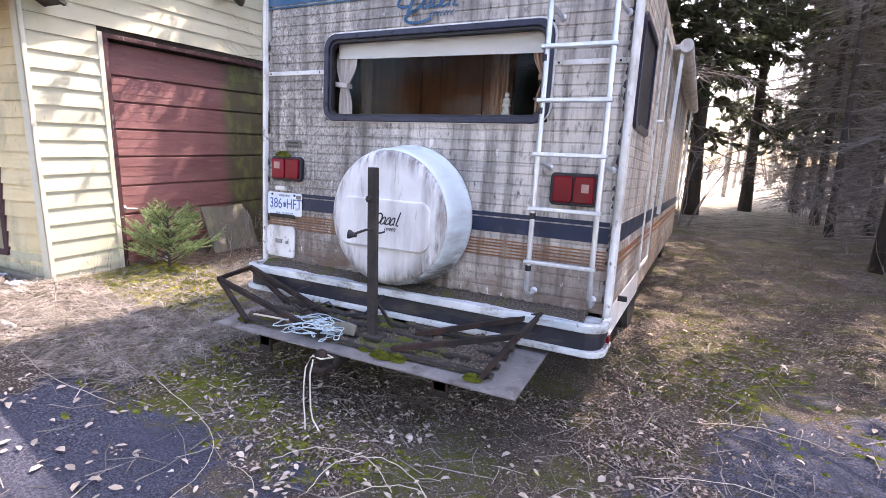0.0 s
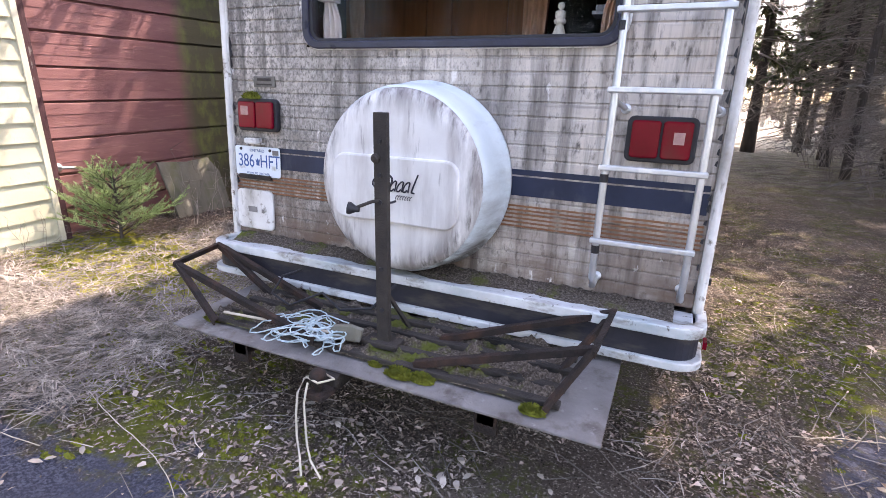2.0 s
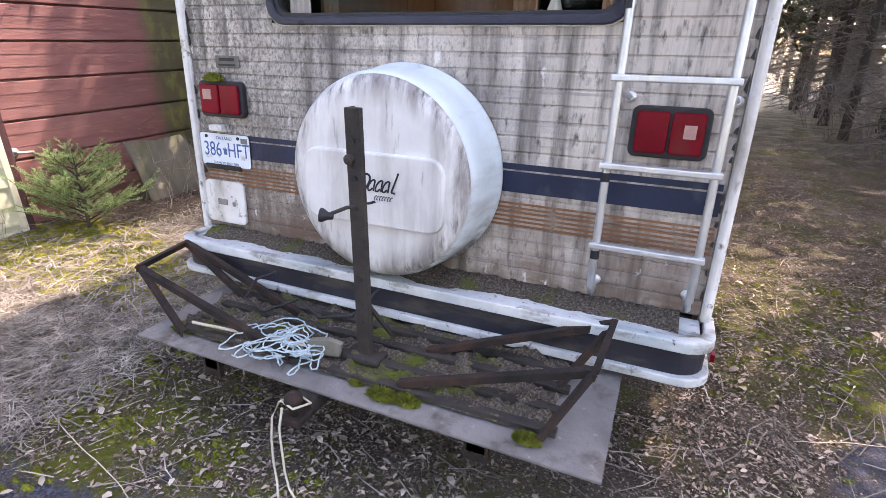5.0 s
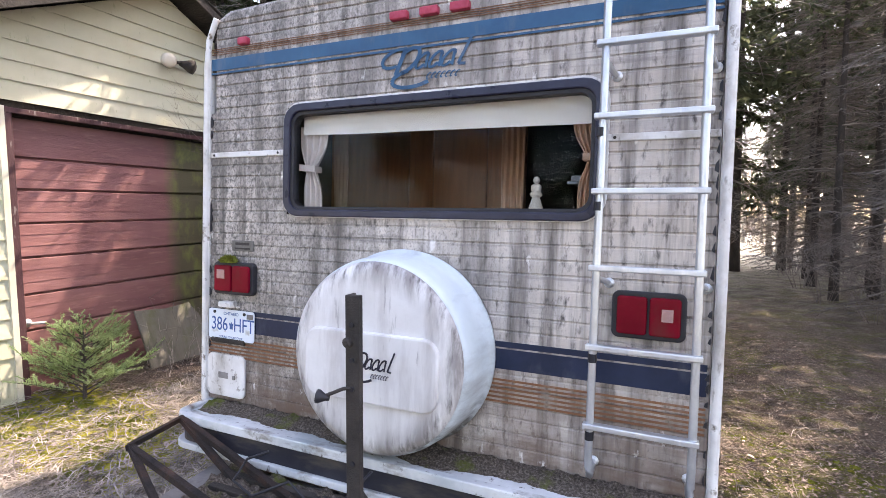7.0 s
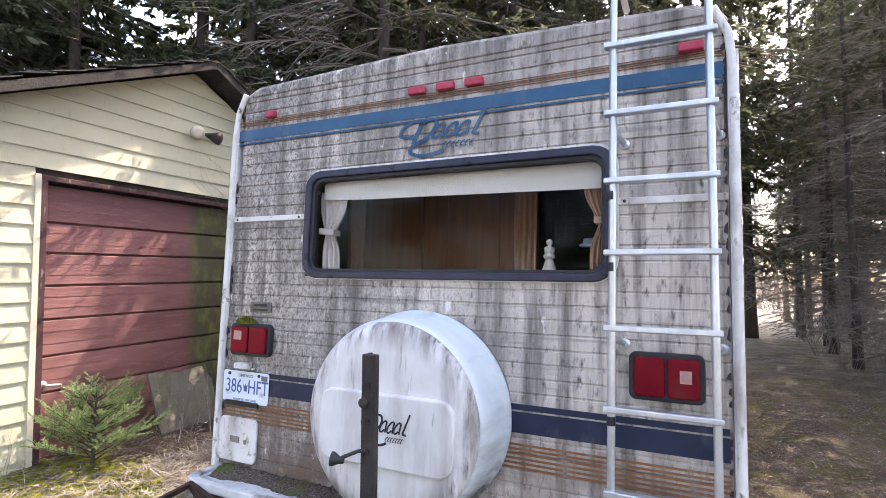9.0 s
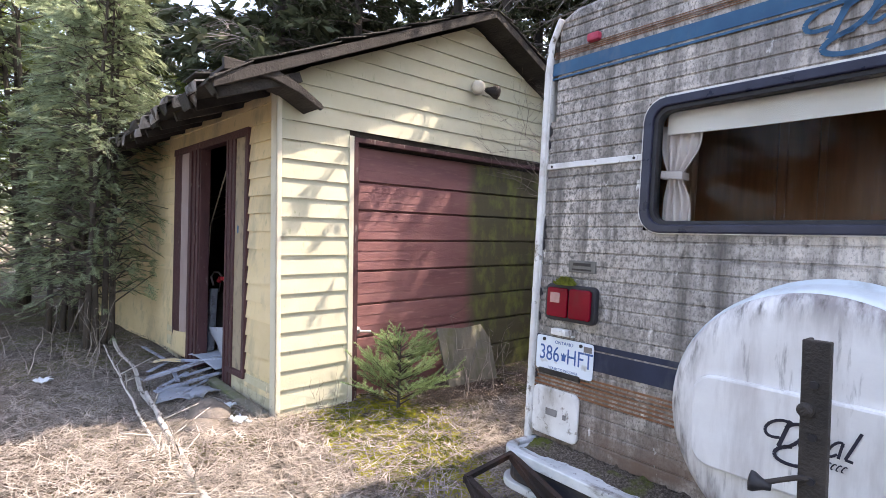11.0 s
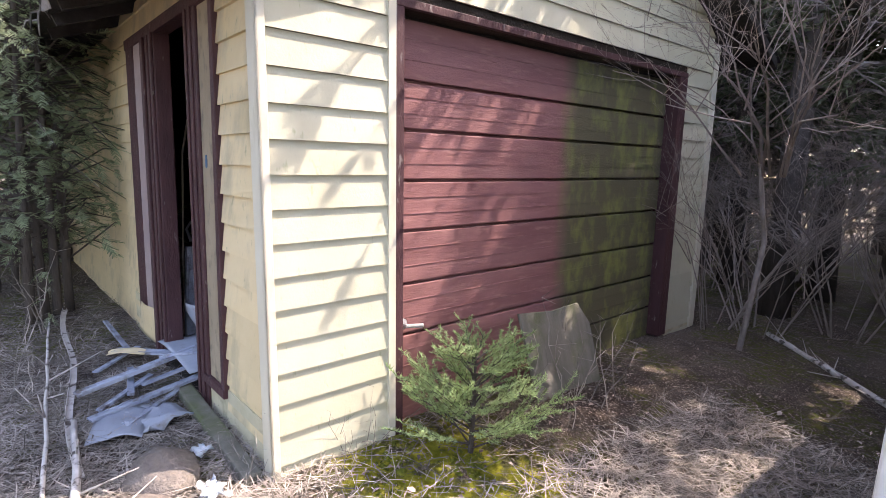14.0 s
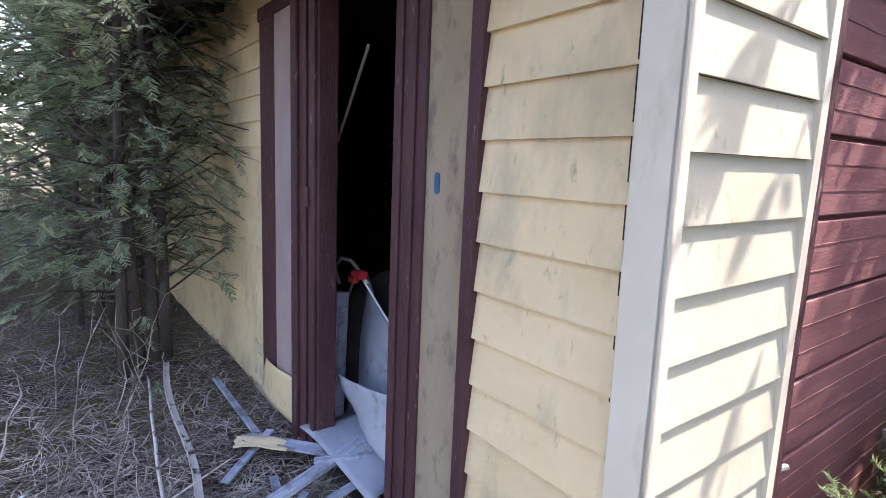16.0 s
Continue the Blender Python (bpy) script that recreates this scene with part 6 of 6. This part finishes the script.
patch("siding_scrap", "cream siding scrap among the boards", ((-.32, 1.62, .41), (-.16, 1.44, .43), (-.12, 1.50, .43), (-.28, 1.70, .41)), m_siding, .02, 6)
sheet(.07, .06, grounded(-4.70, 1.92, 25, 1, .05), "crushed_can", "crushed blue and white can", m_plate, 6, .03)
sheet(.13, .07, grounded(-4.42, 1.90, 5, 1, .04), "paper_scrap", "white paper scrap in the litter", m_plate, 7, .03)
sheet(.12, .09, grounded(-6.0, .95, 5, 1, .06), "paper_scrap", "white paper scrap in the litter", m_plate, 8, .03)
solid("white_rod", Shape().tube([GS @ Vector((.20, 1.80, 1.61)), GS @ Vector((.20, 1.46, 2.08))], .007, 8).tube([GS @ Vector((.20, 1.95, .32)), GS @ Vector((.20, 1.80, 1.61))], .006, 8), m_stick, "thin pale rod leaning inside the doorway", "rod")
bk = thing("bicycle_wheel", GS @ pose(.42, 1.50, .80, 0, 20, 35), "old spoked wheel leaning among clutter inside", "wheel")
part("tyre", Shape().lathe([(.30, -.018), (.325, -.018), (.335, 0), (.325, .018), (.30, .018)], pose(0, 0, 0, 0, 90), 40), m_tyre, bk)
part("hub", Shape().lathe([(.02, -.04), (.02, .04)], pose(0, 0, 0, 0, 90), 10), m_alu, bk)
for k in range(24):
    a = k * math.pi / 12
    part("spoke", Shape().tube([(0, .02 * math.cos(a + 1), .02 * math.sin(a + 1)), (0, .31 * math.cos(a), .31 * math.sin(a))], .0016, 3), m_alu, bk)
hb = thing("handle_frame", GS @ pose(.20, 1.54, 1.10), "bent chrome handle with a red clamp on top of the clutter", "frame")
part("handle", Shape().tube([(.0, .16, -.06), (-.02, .17, .02), (-.01, .12, .07), (.0, .04, .07), (.02, -.01, .02), (.03, -.06, -.02)], .009, 8), m_alu, hb, smooth=True)
part("clamp", Shape().box((-.02, -.06, .0), (.03, .01, .035)).box((-.03, -.03, -.02), (.0, .02, .01)), m_redplastic, hb, "red plastic clamp", bevel=.006)
part("strut", Shape().tube([(.02, -.02, .0), (.10, -.18, -.22)], .005, 6).tube([(.02, .04, .0), (.05, .16, -.12)], .006, 6), m_alu, hb)
solid("old_sack", rock(14, .18, .22, .26), m_dark_in, "dark sack in the gloom inside the garage", "sack", smooth=True, at=GS @ pose(.75, 1.75, .98))
solid("splintered_post", Shape().box((0, 0, 0), (.06, .05, .62)).box((.01, -.01, .1), (.05, .0, .55)), m_whitewood, "splintered white post in the doorway", "post", at=GS @ pose(.12, 1.60, .40, -2, 3, 0), bevel=.006)

# dry stalks by the doorway
def stalks(seed, n, h):
    rg = random.Random(seed)
    s = Shape()
    for k in range(n):
        p = Vector((rg.uniform(-.35, .35), rg.uniform(-.3, .3), 0))
        d = Vector((rg.uniform(-.35, .35), rg.uniform(-.35, .35), 1)).normalized()
        l = h * rg.uniform(.4, 1)
        pts = [p + d * l * q / 4 + Vector((rg.uniform(-1, 1), rg.uniform(-1, 1), 0)) * .012 * q for q in range(5)]
        s.tube(pts, [.0035, .003, .0025, .002, .001], 4, False)
        for q in range(3):
            b = pts[rg.randint(1, 4)]
            s.tube([b, b + Vector((rg.uniform(-1, 1), rg.uniform(-1, 1), rg.uniform(-.1, .8))).normalized() * l * .25], [.002, .0008], 3, False)
    return s
st = solid("weed_clump", stalks(5, 10, .8), m_straw, "clump of dry weed stalks", "weeds", "dry weed clumps", at=grounded(-6.7, 1.15, 0))
for x, y, s_, a in ((-7.3, .4, .8, 120), (-4.42, 2.0, .4, 30), (-4.30, 2.45, .45, 70), (-4.2, 3.6, .7, 10), (-4.25, 3.9, .9, 200), (-6.0, 1.2, .6, 80), (-7.9, -.2, 1.1, 160), (2.1, 6.9, .9, 20), (2.4, 8.2, 1.0, 100)):
    copy_thing(st, grounded(x, y, a, s_))

# ---- litter ----
def inside(x, y):
    """Under the motorhome or in the garage, where nothing falls."""
    if -2.6 < x < -.45 and 2.8 < y < 9.2:
        return True
    q = GS.inverted() @ Vector((x, y, 0))
    return q.x > .05 and q.y > .05 and q.x < 3.5


def on_asphalt(x, y):
    """The bare asphalt patches."""
    w = noise.noise(Vector((x * 2, y * 2, 9))) * .35
    return math.hypot((x + 2.05) / 1.0, (y - .75) / .85) + w < 1.05 or math.hypot((x - 1.15) / 1.0, (y - 2.1) / 1.35) + w < 1.05 or y < -.6


rl = random.Random(5)
s = Shape()
count = 0
while count < 56000:
    x = rl.choice((rl.uniform(-5.5, 3.5), rl.gauss(-1.0, 1.6), rl.gauss(1.0, 1.0)))
    y = rl.choice((rl.uniform(-.3, 9), rl.gauss(2.0, 1.0), rl.uniform(1, 5)))
    if inside(x, y) or y < -.3:
        continue
    if on_asphalt(x, y) and rl.random() < .93:
        continue
    if noise.noise(Vector((x * .9, y * .9, 7))) < -.12 + rl.uniform(-.25, .1):
        continue
    z = ground_z(x, y) + rl.uniform(.002, .012)
    a, l = rl.uniform(0, 6.283), rl.choice((.003, .004, .005, .007, .010, .014)) * rl.uniform(.7, 1.4)
    d, w = Vector((math.cos(a), math.sin(a), rl.uniform(-.25, .45))) * l, Vector((-math.sin(a), math.cos(a), rl.uniform(-.5, .5))) * l * rl.uniform(.3, .55)
    c = Vector((x, y, z))
    up = Vector((0, 0, l * rl.uniform(.1, .5)))
    s.add([c - d, c - w + up, c + d, c + w + up], [(0, 1, 2), (0, 2, 3)])
    count += 1
solid("leaf_litter", s, m_leaf, "dead brown leaves strewn on the ground", "leaf litter", kind="stuff")
s = Shape()
count = 0
while count < 44000:
    x, y = rl.choice(((rl.uniform(-9, -2.4), rl.uniform(-1.2, 3.2)), (rl.gauss(-4.6, 1.2), rl.gauss(1.3, .7)), (rl.uniform(-3.8, -2.5), rl.uniform(1.4, 4.5)), (rl.uniform(-2.5, 3), rl.uniform(1, 6))))
    if inside(x, y) or (on_asphalt(x, y) and rl.random() < .97) or (x > -2.6 and rl.random() < .92):
        continue
    if math.hypot((x + 3.72) / .75, (y - 2.62) / .45) < 1 and rl.random() < .75:
        continue
    z = ground_z(x, y) + rl.uniform(.0, .03)
    a, l = rl.uniform(0, 6.283), rl.uniform(.05, .22)
    d = Vector((math.cos(a), math.sin(a), rl.uniform(-.05, .28))) * l
    w = Vector((-math.sin(a), math.cos(a), 0)) * rl.uniform(.0010, .0026)
    c = Vector((x, y, z))
    k = c + d * .5 + Vector((rl.uniform(-1, 1), rl.uniform(-1, 1), .3)) * l * .1
    s.add([c - w, c + w, k + w, k - w, c + d], [(0, 1, 2, 3), (3, 2, 4)])
    count += 1
solid("dead_grass", s, m_straw, "flattened dead grass and straw", "dead grass", kind="stuff")
s = Shape()
for k in range(3800):
    x, y = rl.uniform(-8, 3.5), rl.uniform(.2, 8)
    if inside(x, y):
        continue
    z = ground_z(x, y) + .008
    a, l = rl.uniform(0, 6.283), rl.uniform(.06, .35)
    d = Vector((math.cos(a), math.sin(a), rl.uniform(0, .1))) * l
    sd = Vector((-math.sin(a), math.cos(a), .1)) * l * rl.uniform(-.15, .15)
    c = Vector((x, y, z))
    s.tube([c, c + d * .5 + sd, c + d], [.0024, .002, .001], 3, False)
solid("fallen_twigs", s, m_twig, "thin fallen twigs on the ground", "twigs", kind="stuff")
s = Shape()
for k in range(2200):
    x, y = rl.choice(((rl.gauss(-3.72, .32), rl.gauss(2.62, .2)), (rl.gauss(-3.72, .32), rl.gauss(2.62, .2)), (rl.gauss(.4, .3), rl.gauss(3.8, .6)), (rl.gauss(-2.0, .7), rl.gauss(1.75, .15)), (rl.gauss(-2.6, .3), rl.gauss(2.1, .4))))
    if inside(x, y) or noise.noise(Vector((x * 4, y * 4, 2))) < 0.05:
        continue
    vs, fs = tuft(rl.uniform(.015, .035), 14, k)
    o = Vector((x, y, ground_z(x, y) - .002))
    s.add([v + o for v in vs], fs)
solid("ground_moss", s, m_moss, "low cushions of yellow-green moss", "moss", kind="stuff")


# bent pale stems and larger pale leaves on the drive
def vine(points, r):
    way = [Vector(gp(x, y, z * .5)) for x, y, z in points]
    fine = []
    for i in range(len(way) - 1):
        p0, p1, p2, p3 = way[max(i - 1, 0)], way[i], way[i + 1], way[min(i + 2, len(way) - 1)]
        for k in range(6):
            t = k / 6
            fine.append(.5 * (2 * p1 + (p2 - p0) * t + (2 * p0 - 5 * p1 + 4 * p2 - p3) * t * t + (3 * p1 - p0 - 3 * p2 + p3) * t ** 3) + Vector((0, 0, .004 * math.sin(k * 2.3 + i))))
    return Shape().tube(fine + [way[-1]], r, 5)


for pts in (((-2.75, 1.75, .02), (-2.45, 1.68, .05), (-2.1, 1.62, .06), (-1.85, 1.50, .05), (-1.72, 1.30, .03), (-1.70, 1.05, .02)), ((-1.70, 1.45, .02), (-1.50, 1.40, .05), (-1.36, 1.28, .02)),
            ((-1.25, 1.45, .02), (-1.22, 1.60, .14), (-1.05, 1.70, .18), (-.85, 1.66, .12), (-.72, 1.55, .02)), ((-1.15, 1.40, .02), (-1.0, 1.55, .12), (-.8, 1.60, .15), (-.62, 1.45, .02)),
            ((-1.55, 1.55, .02), (-1.40, 1.68, .10), (-1.15, 1.72, .10), (-.95, 1.62, .02)), ((-3.3, 1.4, .02), (-2.9, 1.35, .06), (-2.5, 1.45, .02)), ((.1, 2.9, .02), (.45, 3.0, .04), (.8, 2.95, .02)), ((-.1, 2.2, .02), (.3, 2.35, .05), (.75, 2.3, .02))):
    solid("bent_stem", vine(pts, .0018), m_stick, "thin pale bent stem lying on the ground", "stem", "bent stems", smooth=True)
s = Shape()
for k in range(520):
    x, y = rl.choice(((rl.uniform(-4.2, 2.5), rl.uniform(.8, 5)), (rl.uniform(-3.2, 0), rl.uniform(.9, 2.2))))
    if inside(x, y):
        continue
    c = Vector((x, y, ground_z(x, y) + .012))
    a, l = rl.uniform(0, 6.283), rl.uniform(.010, .030)
    d, w = Vector((math.cos(a), math.sin(a), rl.uniform(-.2, .3))) * l, Vector((-math.sin(a), math.cos(a), rl.uniform(-.3, .3))) * l * rl.uniform(.35, .6)
    u = Vector((0, 0, l * rl.uniform(.1, .4)))
    s.add([c - d, c - d * .3 - w + u, c + d * .5 - w * .8 + u, c + d, c + d * .5 + w * .8 + u, c - d * .3 + w + u], [(0, 1, 5), (1, 2, 4, 5), (2, 3, 4)])
solid("pale_leaves", s, m_pale, "curled pale dead leaves on the ground", "leaf litter", kind="stuff")
